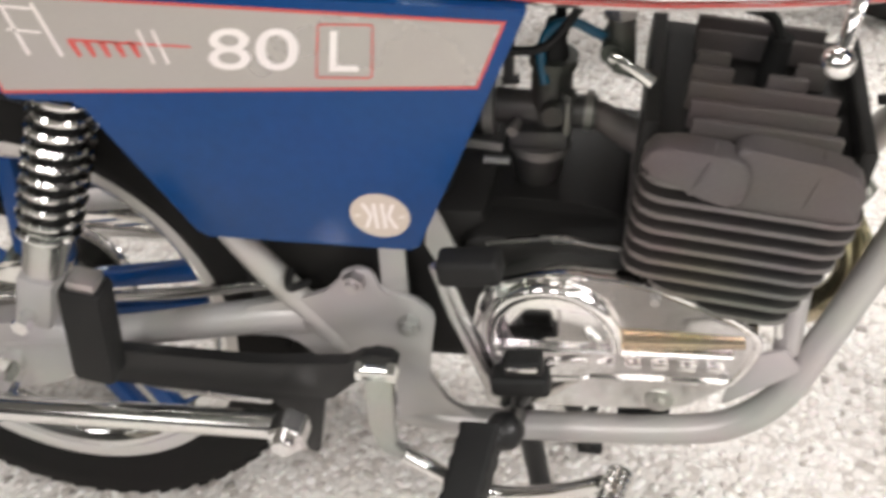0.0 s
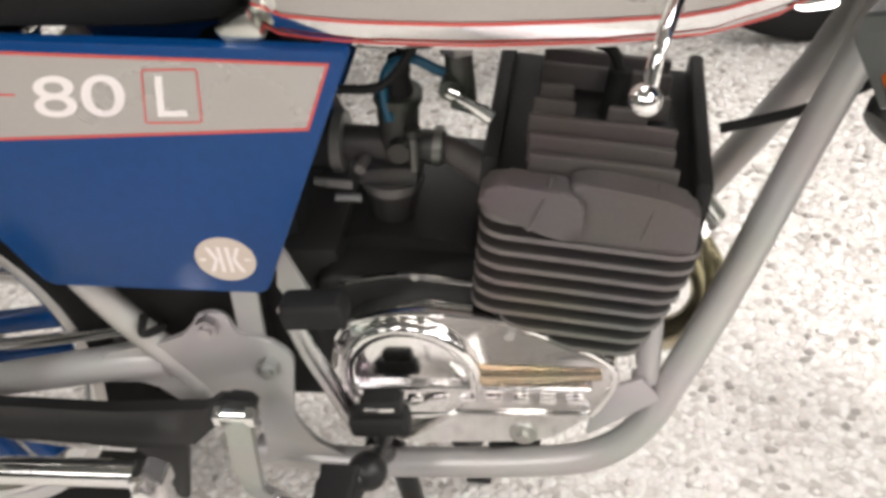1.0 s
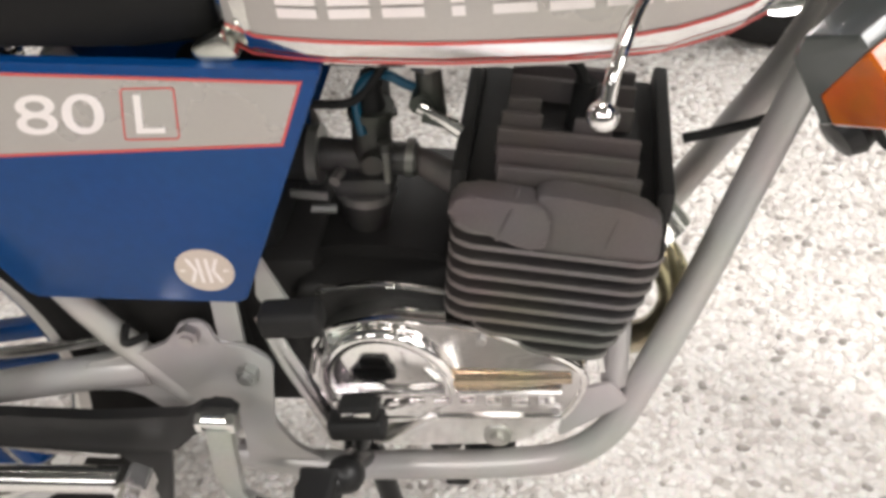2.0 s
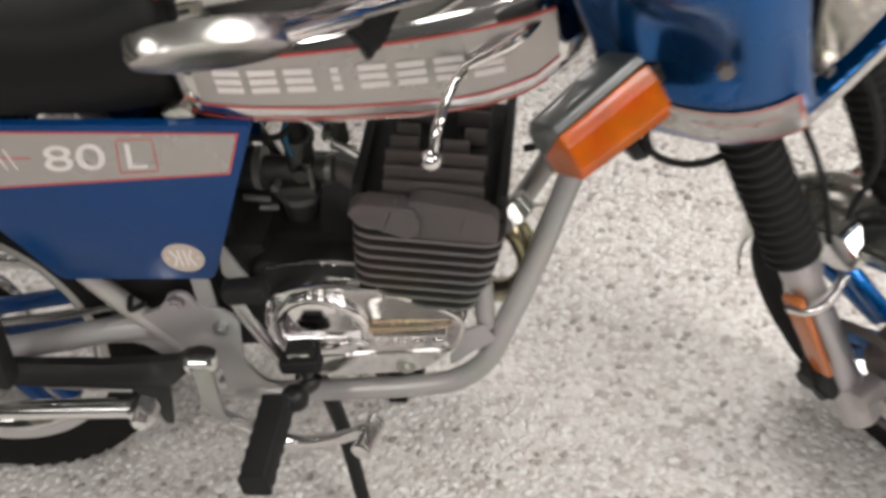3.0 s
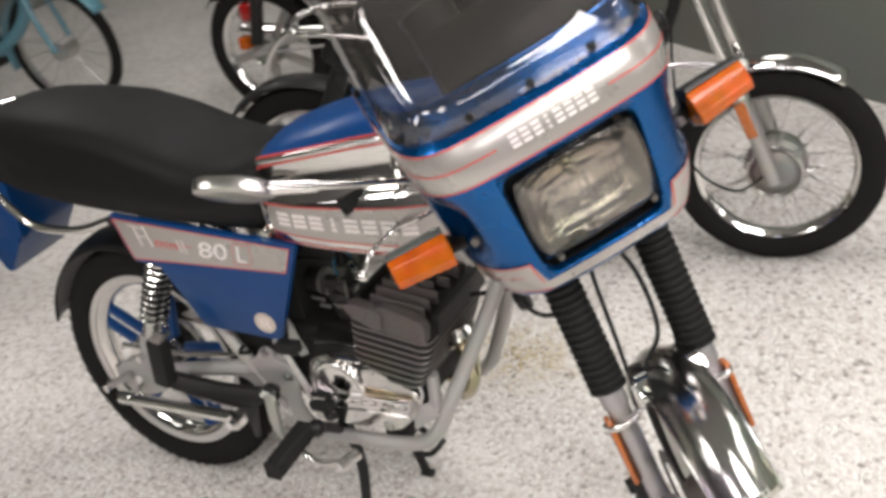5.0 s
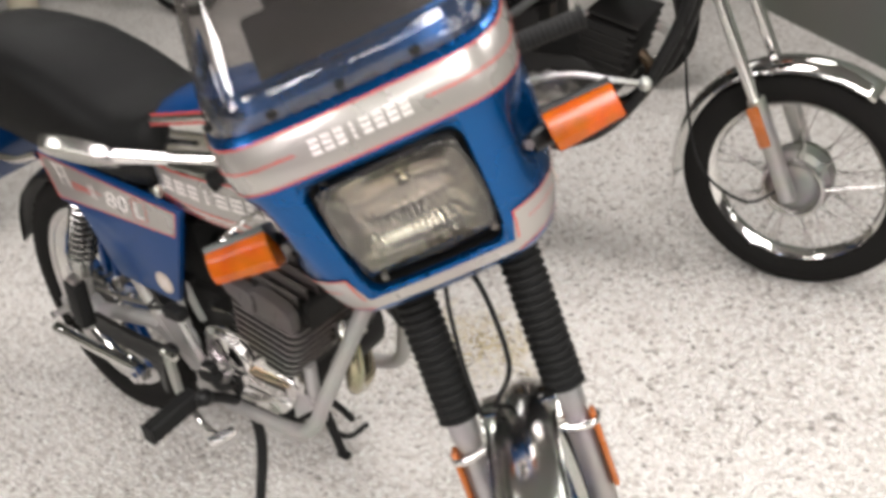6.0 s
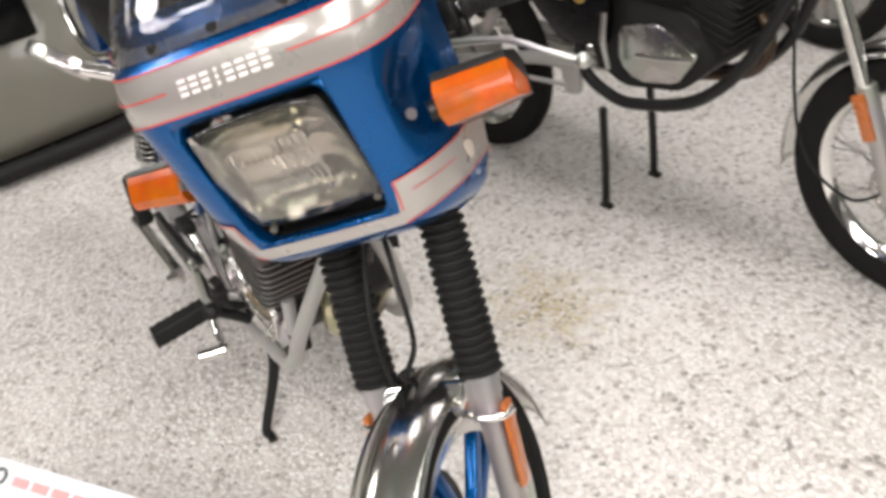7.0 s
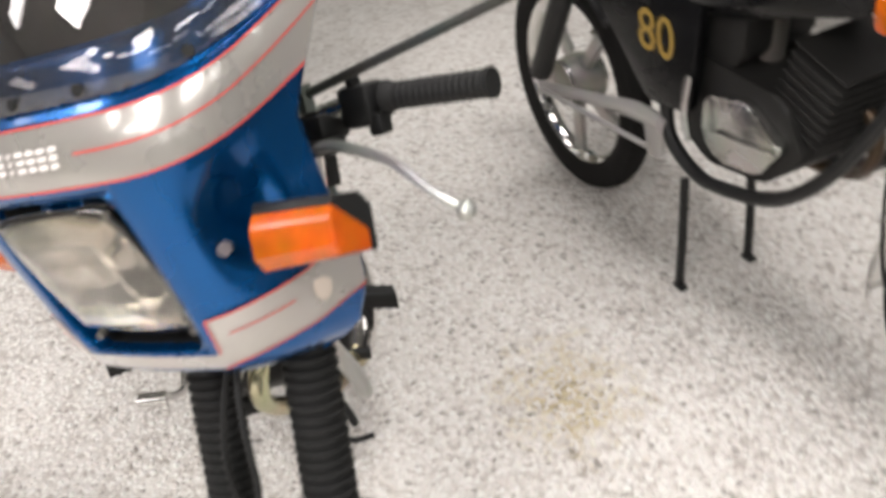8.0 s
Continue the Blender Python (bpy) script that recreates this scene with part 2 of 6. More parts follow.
# ---- the hall ----
def floor_material():
    """Pale pebbles bound in clear resin, with dark gaps and a few brown stains."""
    m = bpy.data.materials.new("pebble_floor")
    m.use_nodes = True
    nodes, links = m.node_tree.nodes, m.node_tree.links
    b = nodes["Principled BSDF"]
    co = nodes.new("ShaderNodeTexCoord")
    cell, edge = nodes.new("ShaderNodeTexVoronoi"), nodes.new("ShaderNodeTexVoronoi")
    edge.feature = "DISTANCE_TO_EDGE"
    warp = nodes.new("ShaderNodeTexNoise")
    warp.inputs["Scale"].default_value = 70
    mixv = nodes.new("ShaderNodeMix")
    mixv.data_type = "VECTOR"
    mixv.inputs[0].default_value = 0.012
    links.new(co.outputs["Object"], mixv.inputs[4])
    links.new(warp.outputs["Color"], mixv.inputs[5])
    links.new(co.outputs["Object"], warp.inputs["Vector"])
    for n in (cell, edge):
        n.inputs["Scale"].default_value = 85
        links.new(mixv.outputs[1], n.inputs["Vector"])
    tone = nodes.new("ShaderNodeValToRGB")
    tone.color_ramp.elements[0].color, tone.color_ramp.elements[1].color = (0.46, 0.42, 0.38, 1), (0.75, 0.73, 0.69, 1)
    e = tone.color_ramp.elements.new(0.3)
    e.color = (0.64, 0.60, 0.56, 1)
    sep = nodes.new("ShaderNodeSeparateColor")
    links.new(cell.outputs["Color"], sep.inputs[0])
    links.new(sep.outputs[0], tone.inputs[0])
    gap = nodes.new("ShaderNodeMapRange")
    gap.inputs["From Max"].default_value = 0.0022 * 85
    gap.inputs["To Min"].default_value = 0.80
    links.new(edge.outputs["Distance"], gap.inputs["Value"])
    mul = nodes.new("ShaderNodeMix")
    mul.data_type, mul.blend_type = "RGBA", "MULTIPLY"
    mul.inputs[0].default_value = 1
    links.new(tone.outputs[0], mul.inputs[6])
    links.new(gap.outputs[0], mul.inputs[7])
    big = nodes.new("ShaderNodeTexNoise")
    big.inputs["Scale"].default_value, big.inputs["Detail"].default_value = 2.2, 6
    links.new(co.outputs["Object"], big.inputs["Vector"])
    dirt = nodes.new("ShaderNodeMapRange")
    dirt.inputs["From Min"].default_value, dirt.inputs["From Max"].default_value = 0.35, 0.65
    dirt.inputs["To Min"].default_value, dirt.inputs["To Max"].default_value = 0.86, 1.0
    links.new(big.outputs["Fac"], dirt.inputs["Value"])
    mul2 = nodes.new("ShaderNodeMix")
    mul2.data_type, mul2.blend_type = "RGBA", "MULTIPLY"
    mul2.inputs[0].default_value = 1
    links.new(mul.outputs[2], mul2.inputs[6])
    links.new(dirt.outputs[0], mul2.inputs[7])
    links.new(mul2.outputs[2], b.inputs["Base Color"])
    b.inputs["Roughness"].default_value = 0.5
    bp = nodes.new("ShaderNodeBump")
    bp.inputs["Strength"].default_value, bp.inputs["Distance"].default_value = 0.4, 0.003
    links.new(gap.outputs[0], bp.inputs["Height"])
    links.new(bp.outputs[0], b.inputs["Normal"])
    return m


def pebble_material():
    """Whitish stones, each of its own tone, some brown from a spill."""
    m = bpy.data.materials.new("pebble")
    m.use_nodes = True
    nodes, links = m.node_tree.nodes, m.node_tree.links
    b = nodes["Principled BSDF"]
    geo, tone, co = nodes.new("ShaderNodeNewGeometry"), nodes.new("ShaderNodeValToRGB"), nodes.new("ShaderNodeTexCoord")
    stops = tone.color_ramp
    stops.elements[0].color, stops.elements[1].color = (0.30, 0.275, 0.25, 1), (0.82, 0.81, 0.77, 1)
    for p, c in ((0.07, (0.46, 0.42, 0.385, 1)), (0.22, (0.68, 0.64, 0.595, 1)), (0.6, (0.76, 0.725, 0.685, 1))):
        stops.elements.new(p).color = c
    links.new(geo.outputs["Random Per Island"], tone.inputs[0])
    grain = nodes.new("ShaderNodeTexNoise")
    grain.inputs["Scale"].default_value, grain.inputs["Detail"].default_value = 260, 3
    links.new(co.outputs["Object"], grain.inputs["Vector"])
    mul = nodes.new("ShaderNodeMix")
    mul.data_type, mul.blend_type = "RGBA", "MULTIPLY"
    mul.inputs[0].default_value = 0.25
    links.new(tone.outputs[0], mul.inputs[6])
    links.new(grain.outputs["Color"], mul.inputs[7])
    last = stained(nodes, links, co, mul.outputs[2])
    links.new(last, b.inputs["Base Color"])
    b.inputs["Roughness"].default_value = 0.42
    return m


def stained(nodes, links, co, colour):
    """A faint brown spill on the floor, with broken edges."""
    off, length, noise_tex, edge, mask = (nodes.new("ShaderNode" + k) for k in ("Mapping", "VectorMath", "TexNoise", "MapRange", "Mix"))
    off.inputs["Location"].default_value = (-0.66 / 0.21, -0.515 / 0.15, 0)
    off.inputs["Scale"].default_value = (1 / 0.21, 1 / 0.15, 0)
    length.operation = "LENGTH"
    links.new(co.outputs["Object"], off.inputs["Vector"])
    links.new(off.outputs[0], length.inputs[0])
    noise_tex.inputs["Scale"].default_value, noise_tex.inputs["Detail"].default_value = 22, 6
    links.new(co.outputs["Object"], noise_tex.inputs["Vector"])
    add = nodes.new("ShaderNodeMath")
    add.operation = "MULTIPLY_ADD"
    add.inputs[1].default_value, add.inputs[2].default_value = 2.6, -1.0
    links.new(noise_tex.outputs["Fac"], add.inputs[0])
    tot = nodes.new("ShaderNodeMath")
    links.new(length.outputs["Value"], tot.inputs[0])
    links.new(add.outputs[0], tot.inputs[1])
    edge.inputs["From Min"].default_value, edge.inputs["From Max"].default_value = 1.35, 0.45
    edge.inputs["To Max"].default_value = 1.0
    links.new(tot.outputs[0], edge.inputs["Value"])
    mask.data_type, mask.blend_type = "RGBA", "MULTIPLY"
    links.new(edge.outputs[0], mask.inputs[0])
    links.new(colour, mask.inputs[6])
    mask.inputs[7].default_value = (0.68, 0.60, 0.40, 1)
    return mask.outputs[2]


PEBBLES = floor_material()
PEBBLE = pebble_material()
b = BM()
add_box(b, (9.6, 0.7, -0.0516), (27.8, 11, 0.1))
tagged(part("floor", b, PEBBLES), "pale pebble floor bound in clear resin", "floor", kind="structure")
b = BM()
add_box(b, (9.6, 0.7, 2.85), (27.8, 11, 0.1))
tagged(part("ceiling", b, CEILING), "plain grey hall ceiling", "ceiling", kind="structure")
# the unseen south wall is kept dark to shape chrome reflections and bounce
for n, c, s in (("wall_west", (-4.25, 0.7, 1.4), (0.1, 11, 2.8)), ("wall_east", (23.45, 0.7, 1.4), (0.1, 11, 2.8)),
                ("wall_south", (9.6, -4.75, 1.4), (27.6, 0.1, 2.8)), ("wall_north", (9.6, 6.15, 1.4), (27.6, 0.1, 2.8))):
    b = BM()
    add_box(b, c, s)
    tagged(part(n, b, DARK_WALL if n == "wall_south" else WALL), "unseen dark hall wall added for chrome reflections" if n == "wall_south" else "plain grey painted hall wall", "wall", kind="structure")
# low grey partition behind the parked machines
b = BM()
add_box(b, (0, 0, 0.6), (4.6, 0.08, 1.3), 0.006)
ob = tagged(part("wall_partition", b, WALL), "grey smooth partition standing on the pebble floor", "partition", kind="structure")
ob.matrix_basis = pose(1.75, 1.82, 0, 0, 0, -31.5)

# ---- the blue motorcycle: rolling gear and frame ----
bike = thing("motorcycle", "blue and silver small motorcycle with half fairing on its centre stand", "motorcycle", (0.62, 0, 0), "motorcycles")
RAX = V(0.078, -0.035, 0.297)
FU, FV, FW = V(0.6305, -0.7381, 0.2403), V(0.6897, 0.6747, 0.2629), V(-0.3562, 0, 0.9344)
FO = V(1.221, 0, 0.4556) + FV * 0.004
FM = Matrix((( FU.x, FV.x, FW.x, FO.x), (FU.y, FV.y, FW.y, FO.y), (FU.z, FV.z, FW.z, FO.z), (0, 0, 0, 1)))
AX_U, AX_W = 0.095, -0.226
LEG = V(-0.054, 0.075, 1).normalized()
LEG_V = (V(0, 1, 0) - LEG * LEG.y).normalized()
LEG_U = LEG_V.cross(LEG)
GM = FM @ Matrix(((LEG_U.x, LEG_V.x, LEG.x, 0), (LEG_U.y, LEG_V.y, LEG.y, 0), (LEG_U.z, LEG_V.z, LEG.z, 0), (0, 0, 0, 1)))


def leaned(fore, side):
    """The frame of something clamped in the fork, leaning a little from the steering axis."""
    up = V(fore, side, 1).normalized()
    left = (V(0, 1, 0) - up * up.y).normalized()
    ahead = left.cross(up)
    return FM @ Matrix(((ahead.x, left.x, up.x, 0), (ahead.y, left.y, up.y, 0), (ahead.z, left.z, up.z, 0), (0, 0, 0, 1)))


FRONT_AT = leaned(-0.054, 0.075) @ Matrix.Translation((0.0807, 0.0110, -0.2447)) @ Matrix.Rotation(-0.033, 4, "Z")
GUARD = FRONT_AT @ Matrix.Translation((-AX_U, 0, -AX_W))
LEGS = GM @ Matrix.Translation((-0.005, -0.0015, 0.005))


def cast_wheel(name, at, parent, tyre_r, spoke_mat, rim_mat, label, drum=1.0, drum_mat=None):
    """A cast wheel about the y axis of at: tyre, rim, five twin spokes, drum hub."""
    turn = Matrix.Rotation(radians(90), 4, "X")
    b = BM()
    prof = [(tyre_r - 0.070, 0.020), (tyre_r - 0.055, 0.030), (tyre_r - 0.030, 0.036), (tyre_r - 0.008, 0.026), (tyre_r - 0.001, 0.012), (tyre_r, 0)]
    prof = prof + [(r, -h) for r, h in reversed(prof[:-1])]
    add_lathe(b, prof, turn, 72, True)
    tyre = part(name, b, TYRE, parent, label, at)
    rim_r = tyre_r - 0.062
    b = BM()
    prof = [(rim_r + 0.006, 0.024), (rim_r + 0.008, 0.019), (rim_r - 0.010, 0.017), (rim_r - 0.026, 0.010), (rim_r - 0.026, -0.010), (rim_r - 0.010, -0.017), (rim_r + 0.008, -0.019), (rim_r + 0.006, -0.024), (rim_r - 0.004, -0.025), (rim_r - 0.012, -0.020), (rim_r - 0.034, -0.012), (rim_r - 0.034, 0.012), (rim_r - 0.012, 0.020), (rim_r - 0.004, 0.025)]
    add_lathe(b, prof, turn, 72, True)
    part("rim", b, rim_mat, tyre, "", at)
    for k in range(5):
        for s in (-1, 1):
            a = 2 * math.pi * (k - 0.06) / 5 + s * 0.13
            b = BM()
            add_box(b, ((rim_r + 0.04) / 2, 0, s * 0.0), (rim_r - 0.07, 0.020, 0.025), 0.005)
            part("spoke", b, spoke_mat, tyre, "", at @ Matrix.Rotation(a, 4, "Y"))
    b = BM()
    add_lathe(b, [(r * drum, h) for r, h in ((0.0, -0.055), (0.045, -0.055), (0.05, -0.05), (0.062, -0.04), (0.068, -0.02), (0.068, 0.02), (0.062, 0.04), (0.05, 0.05), (0.0, 0.052))], turn, 40)
    part("hub", b, drum_mat or ALU, tyre, "", at)
    b = BM()
    add_cyl(b, (0, -0.075, 0), (0, 0.075, 0), 0.010, seg=6)
    part("axle", b, CHROME, tyre, "", at)
    return tyre




def rear_wheel(at, tyre_r=0.291, rim_r=0.218):
    """The rear wheel: tyre, pale flange, chrome barrel, five pairs of parallel blue spokes, chrome drum."""
    turn = Matrix.Rotation(radians(90), 4, "X")
    b = BM()
    prof = [(rim_r - 0.002, 0.022), (rim_r + 0.006, 0.031), (rim_r + 0.030, 0.041), (tyre_r - 0.016, 0.036), (tyre_r - 0.005, 0.024), (tyre_r - 0.001, 0.011), (tyre_r, 0)]
    prof = prof + [(r, -h) for r, h in reversed(prof[:-1])]
    add_lathe(b, prof, turn, 80, True)
    for k in range(60):
        a = 2 * math.pi * k / 60
        for side in (-1, 1):
            m = Matrix.Rotation(a + 0.03 * side, 4, "Y") @ Matrix.Translation((tyre_r - 0.006, side * 0.022, 0)) @ Matrix.Rotation(side * 0.5, 4, "Z") @ Matrix.Rotation(0.5 * side, 4, "X")
            add_box(b, (0, 0, 0), (0.006, 0.022, 0.012), 0.0, m)
    tyre = part("rear_wheel", b, TYRE, bike, "black treaded tyre on cast wheel with blue spokes", at)
    for side in (-1, 1):
        b = BM()
        prof = [(rim_r - 0.012, 0.018), (rim_r - 0.011, 0.026), (rim_r - 0.004, 0.0285), (rim_r + 0.003, 0.028), (rim_r + 0.004, 0.020)]
        add_lathe(b, [(r, h * side) for r, h in prof], turn, 80, True)
        part("rim_flange", b, PALE_RIM, tyre, "pale silver rim edge", at)
    b = BM()
    prof = [(rim_r - 0.010, 0.022), (rim_r - 0.020, 0.019), (rim_r - 0.030, 0.010), (rim_r - 0.033, 0.0)]
    prof = prof + [(r, -h) for r, h in reversed(prof[:-1])] + [(rim_r - 0.004, -0.019), (rim_r - 0.004, 0.019)]
    add_lathe(b, prof, turn, 80, True)
    part("rim", b, POLISHED, tyre, "bright chrome rim", at)
    for k in range(5):
        for side in (-1, 1):
            b = BM()
            # darker blue than the front spokes: their shade is put into the colour
            add_box(b, (0.120, 0, 0.0225 * side), (0.135, 0.018, 0.021), 0.004)
            part("spoke", b, BLUE, tyre, "", at @ Matrix.Rotation(-radians(9 + 72 * k), 4, "Y"))
    b = BM()
    add_lathe(b, ((0.0, -0.052), (0.060, -0.052), (0.066, -0.046), (0.078, -0.044), (0.080, -0.038), (0.073, -0.028), (0.072, 0.028), (0.080, 0.038), (0.078, 0.044), (0.050, 0.050), (0.0, 0.052)), turn, 48)
    part("hub", b, CHROME, tyre, "chrome drum hub", at)
    b = BM()
    add_cyl(b, (0, -0.098, 0), (0, 0.098, 0), 0.010, seg=6)
    part("axle", b, CHROME, tyre, "", at)
    return tyre


rear_wheel(Matrix.Translation(RAX) @ Matrix.Rotation(-0.072, 4, "X"))
cast_wheel("front_wheel", FRONT_AT @ Matrix.Rotation(radians(20), 4, "Y"), bike, 0.2535, BLUE_METAL, CHROME_DULL, "black tyre on cast wheel with blue spokes, turned aside", 0.72, ALU_DARK)

for s in (-1, 1):
    b = BM()
    add_tube(b, [(0.02, s * 0.115, 0.310), (0.20, s * 0.115, 0.337), (0.35, s * 0.115, 0.369), (0.41, s * 0.110, 0.376)], [0.013, 0.0160, 0.0170, 0.0200])
    part("swingarm", b, SILVER_PAINT, bike)
    b = BM()
    add_tube(b, [(0.47, s * 0.108, 0.247), (0.55, s * 0.118, 0.246), (0.66, s * 0.118, 0.249), (0.752, s * 0.118, 0.257), (0.800, s * 0.118, 0.271), (0.838, s * 0.114, 0.304), (0.864, s * 0.106, 0.355), (0.909, s * 0.080, 0.445), (0.981, s * 0.030, 0.60), (1.045, s * 0.012, 0.75)], 0.0145, 14)
    part("frame_tube", b, SILVER_PAINT, bike)
    b = BM()
    add_tube(b, [(0.30, s * 0.10, 0.60), (0.36, s * 0.112, 0.47), (0.43, s * 0.114, 0.36), (0.475, s * 0.11, 0.29)], 0.0135, 12)
    part("frame_tube", b, SILVER_PAINT, bike)
    b = BM()
    add_plate(b, rounded([(0.352, 0.390), (0.414, 0.406), (0.448, 0.421), (0.458, 0.444), (0.484, 0.446), (0.491, 0.415), (0.512, 0.418), (0.537, 0.396), (0.521, 0.315), (0.537, 0.277), (0.565, 0.258), (0.565, 0.240), (0.482, 0.240), (0.488, 0.30), (0.485, 0.326), (0.446, 0.324), (0.419, 0.326), (0.392, 0.356), (0.350, 0.354)], 0.010), s * 0.124, s * 0.118, 0.0015)
    part("frame_plate", b, SILVER_PAINT, bike)
    # shock absorber
    top, bot = V(0.262, s * 0.098, 0.665), V(0.140, s * 0.142, 0.372)
    d = bot - top
    b = BM()
    add_cyl(b, top, top + d * 0.62, 0.0195)
    body = part("shock_absorber", b, BLACK_PAINT, bike, "chrome coil spring over a black damper")
    b = BM()
    ax = d.normalized()
    e1 = ax.orthogonal().normalized()
    e2 = ax.cross(e1)
    turns, n = 12, 16
    add_tube(b, [top + d * (0.03 + 0.60 * i / (turns * n)) + (e1 * math.cos(2 * math.pi * i / n) + e2 * math.sin(2 * math.pi * i / n)) * 0.027 for i in range(turns * n + 1)], 0.0042, 8, smooth=False)
    part("spring", b, CHROME, body)
    b = BM()
    base = Matrix.Translation(top) @ d.to_track_quat("Z", "Y").to_matrix().to_4x4()
    n = d.length
    add_lathe(b, [(0.0, n * 0.60), (0.027, n * 0.60), (0.027, n * 0.635), (0.0225, n * 0.65), (0.0205, n * 0.78), (0.014, n * 0.80), (0.0, n * 0.80)], base, 24)
    part("damper_end", b, CHROME_DULL, body)
    b = BM()
    add_box(b, top + d * 0.885, (0.036, 0.034, n * 0.20), 0.005, Matrix.Rotation(radians(21), 4, "Y"))
    part("clevis", b, SILVER_PAINT, body)
    b = BM()
    add_cyl(b, bot + V(0.006, s * 0.032, 0.022), bot + V(0.006, -s * 0.02, 0.022), 0.009, seg=6)
    part("clevis_bolt", b, CHROME, body)

# ---- engine ----
b = BM()
add_plate(b, rounded([(0.55, 0.31), (0.62, 0.282), (0.76, 0.29), (0.825, 0.36), (0.80, 0.43), (0.70, 0.462), (0.56, 0.472)], 0.03), -0.100, 0.11, 0.008)
engine = part("engine_case", b, BLACK_CAST, bike, "black cast engine case")
b = BM()
add_plate(b, rounded([(0.545, 0.44), (0.555, 0.470), (0.60, 0.482), (0.66, 0.478), (0.70, 0.466), (0.70, 0.44)], 0.010), -0.060, 0.06, 0.005)
part("case_top", b, BLACK_CAST, engine)
b = BM()
COVER_LINE = rounded([(0.568, 0.365), (0.578, 0.305), (0.62, 0.286), (0.755, 0.295), (0.80, 0.335), (0.822, 0.385), (0.80, 0.408), (0.72, 0.447), (0.645, 0.456), (0.585, 0.436)], 0.022, 5)
add_plate(b, COVER_LINE, -0.126, -0.10, 0.006, 3)
cover = part("clutch_cover", b, POLISHED, engine, "polished chrome clutch cover with raised rim")
b = BM()
add_tube(b, [(x, -0.125, z) for x, z in COVER_LINE[26:]] + [(COVER_LINE[0][0], -0.125, COVER_LINE[0][1])], 0.0035, 8, smooth=False)
part("cover_edge", b, CHROME, cover)
b = BM()
ring = [(0.642 + 0.056 * math.cos(a), -0.129, 0.378 + 0.060 * math.sin(a)) for a in np.linspace(radians(-8), radians(200), 26)]
add_tube(b, ring, 0.0075, 10, smooth=False)
part("raised_ring", b, CHROME, cover)
b = BM()
add_plate(b, [(0.642 + 0.05 * math.cos(a), 0.376 + 0.054 * math.sin(a)) for a in np.linspace(0, 2 * math.pi, 33)[:-1]], -0.1285, -0.12, 0.002)
part("round_lid", b, POLISHED, cover)
b = BM()
add_tube(b, [(0.696, -0.130, 0.381), (0.75, -0.130, 0.383), (0.806, -0.128, 0.385)], [0.009, 0.0065, 0.005], 10, flat=((0, 1, 0), 0.6))
part("raised_arm", b, BRASS, cover, "heat-stained yellowish arm")
b = BM()
add_tube(b, [(0.594, -0.1305, 0.3665), (0.70, -0.1305, 0.3690), (0.797, -0.1305, 0.3715)], 0.0044, 12, smooth=False)
part("raised_rib", b, CHROME, cover)
b = BM()
add_box(b, (0.70, -0.1275, 0.331), (0.19, 0.004, 0.002), 0.0006, Matrix.Rotation(radians(-2), 4, "Y"))
part("lower_rib", b, CHROME, cover)
for k in range(8):
    b = BM()
    x = 0.618 + 0.0235 * k
    add_box(b, (x, -0.1285, 0.3495 + 0.0005 * k), (0.015, 0.006, 0.006), 0.0022)
    part("embossed_bar", b, CHROME, cover)
b = BM()
add_cyl(b, (0.735, -0.128, 0.305), (0.735, -0.12, 0.305), 0.013)
add_cyl(b, (0.735, -0.134, 0.305), (0.735, -0.12, 0.305), 0.006, seg=6)
part("filler_screw", b, ALU, cover)
b = BM()
add_tube(b, [(0.585, -0.099, 0.462), (0.64, -0.099, 0.470), (0.70, -0.099, 0.462)], 0.003, 8)
part("case_trim", b, CHROME, engine)
for x, z in ((0.592, 0.325), (0.60, 0.43), (0.79, 0.345), (0.73, 0.43)):
    b = BM()
    add_cyl(b, (x, -0.1295, z), (x, -0.12, z), 0.0048, seg=6)
    part("cover_screw", b, ALU, cover)

# finned cylinder, leaning forward
CM = Matrix.Translation((0.791, -0.018, 0.500)) @ Matrix.Rotation(radians(9), 4, "Y")
b = BM()
# black core: the shade between the grey fins is put into its colour
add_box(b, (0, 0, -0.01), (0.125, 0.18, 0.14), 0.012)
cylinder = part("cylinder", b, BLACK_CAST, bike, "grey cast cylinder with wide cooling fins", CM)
for k in range(-1, 8):
    z = 0.040 - 0.0155 * k
    lo = -0.084 if k < 6 else (-0.06 if k == 6 else -0.02)
    hi = 0.086 - 0.0012 * k ** 1.6 if k >= 0 else -0.014
    b = BM()
    poly = rounded([(lo, -0.122), (hi, -0.122), (hi, 0.098), (lo, 0.098)], 0.020, 4)
    top = [b.verts.new((x, y, z)) for x, y in poly]
    bot = [b.verts.new((x, y, z - 0.0052)) for x, y in poly]
    b.faces.new(top)
    b.faces.new(list(reversed(bot)))
    for i in range(len(poly)):
        j = (i + 1) % len(poly)
        b.faces.new((top[j], top[i], bot[i], bot[j]))
    bmesh.ops.bevel(b, geom=[e for e in b.edges if abs(e.verts[0].co.z - e.verts[1].co.z) < 1e-6], offset=0.0012, segments=1, affect="EDGES")
    # flat faces of each fin darker, its rim and bevels paler
    fin = part("cooling_fin", b, ALU_FACE, cylinder, "", CM)
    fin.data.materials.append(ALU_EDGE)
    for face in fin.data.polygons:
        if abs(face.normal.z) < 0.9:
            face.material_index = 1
b = BM()
add_plate(b, rounded([(-0.084, 0.066), (-0.085, 0.080), (-0.070, 0.090), (-0.018, 0.088), (-0.007, 0.080), (-0.0065, 0.052), (-0.012, 0.043), (-0.032, 0.047), (-0.074, 0.062)], 0.006, 3), -0.1265, -0.104, 0.004, 3)
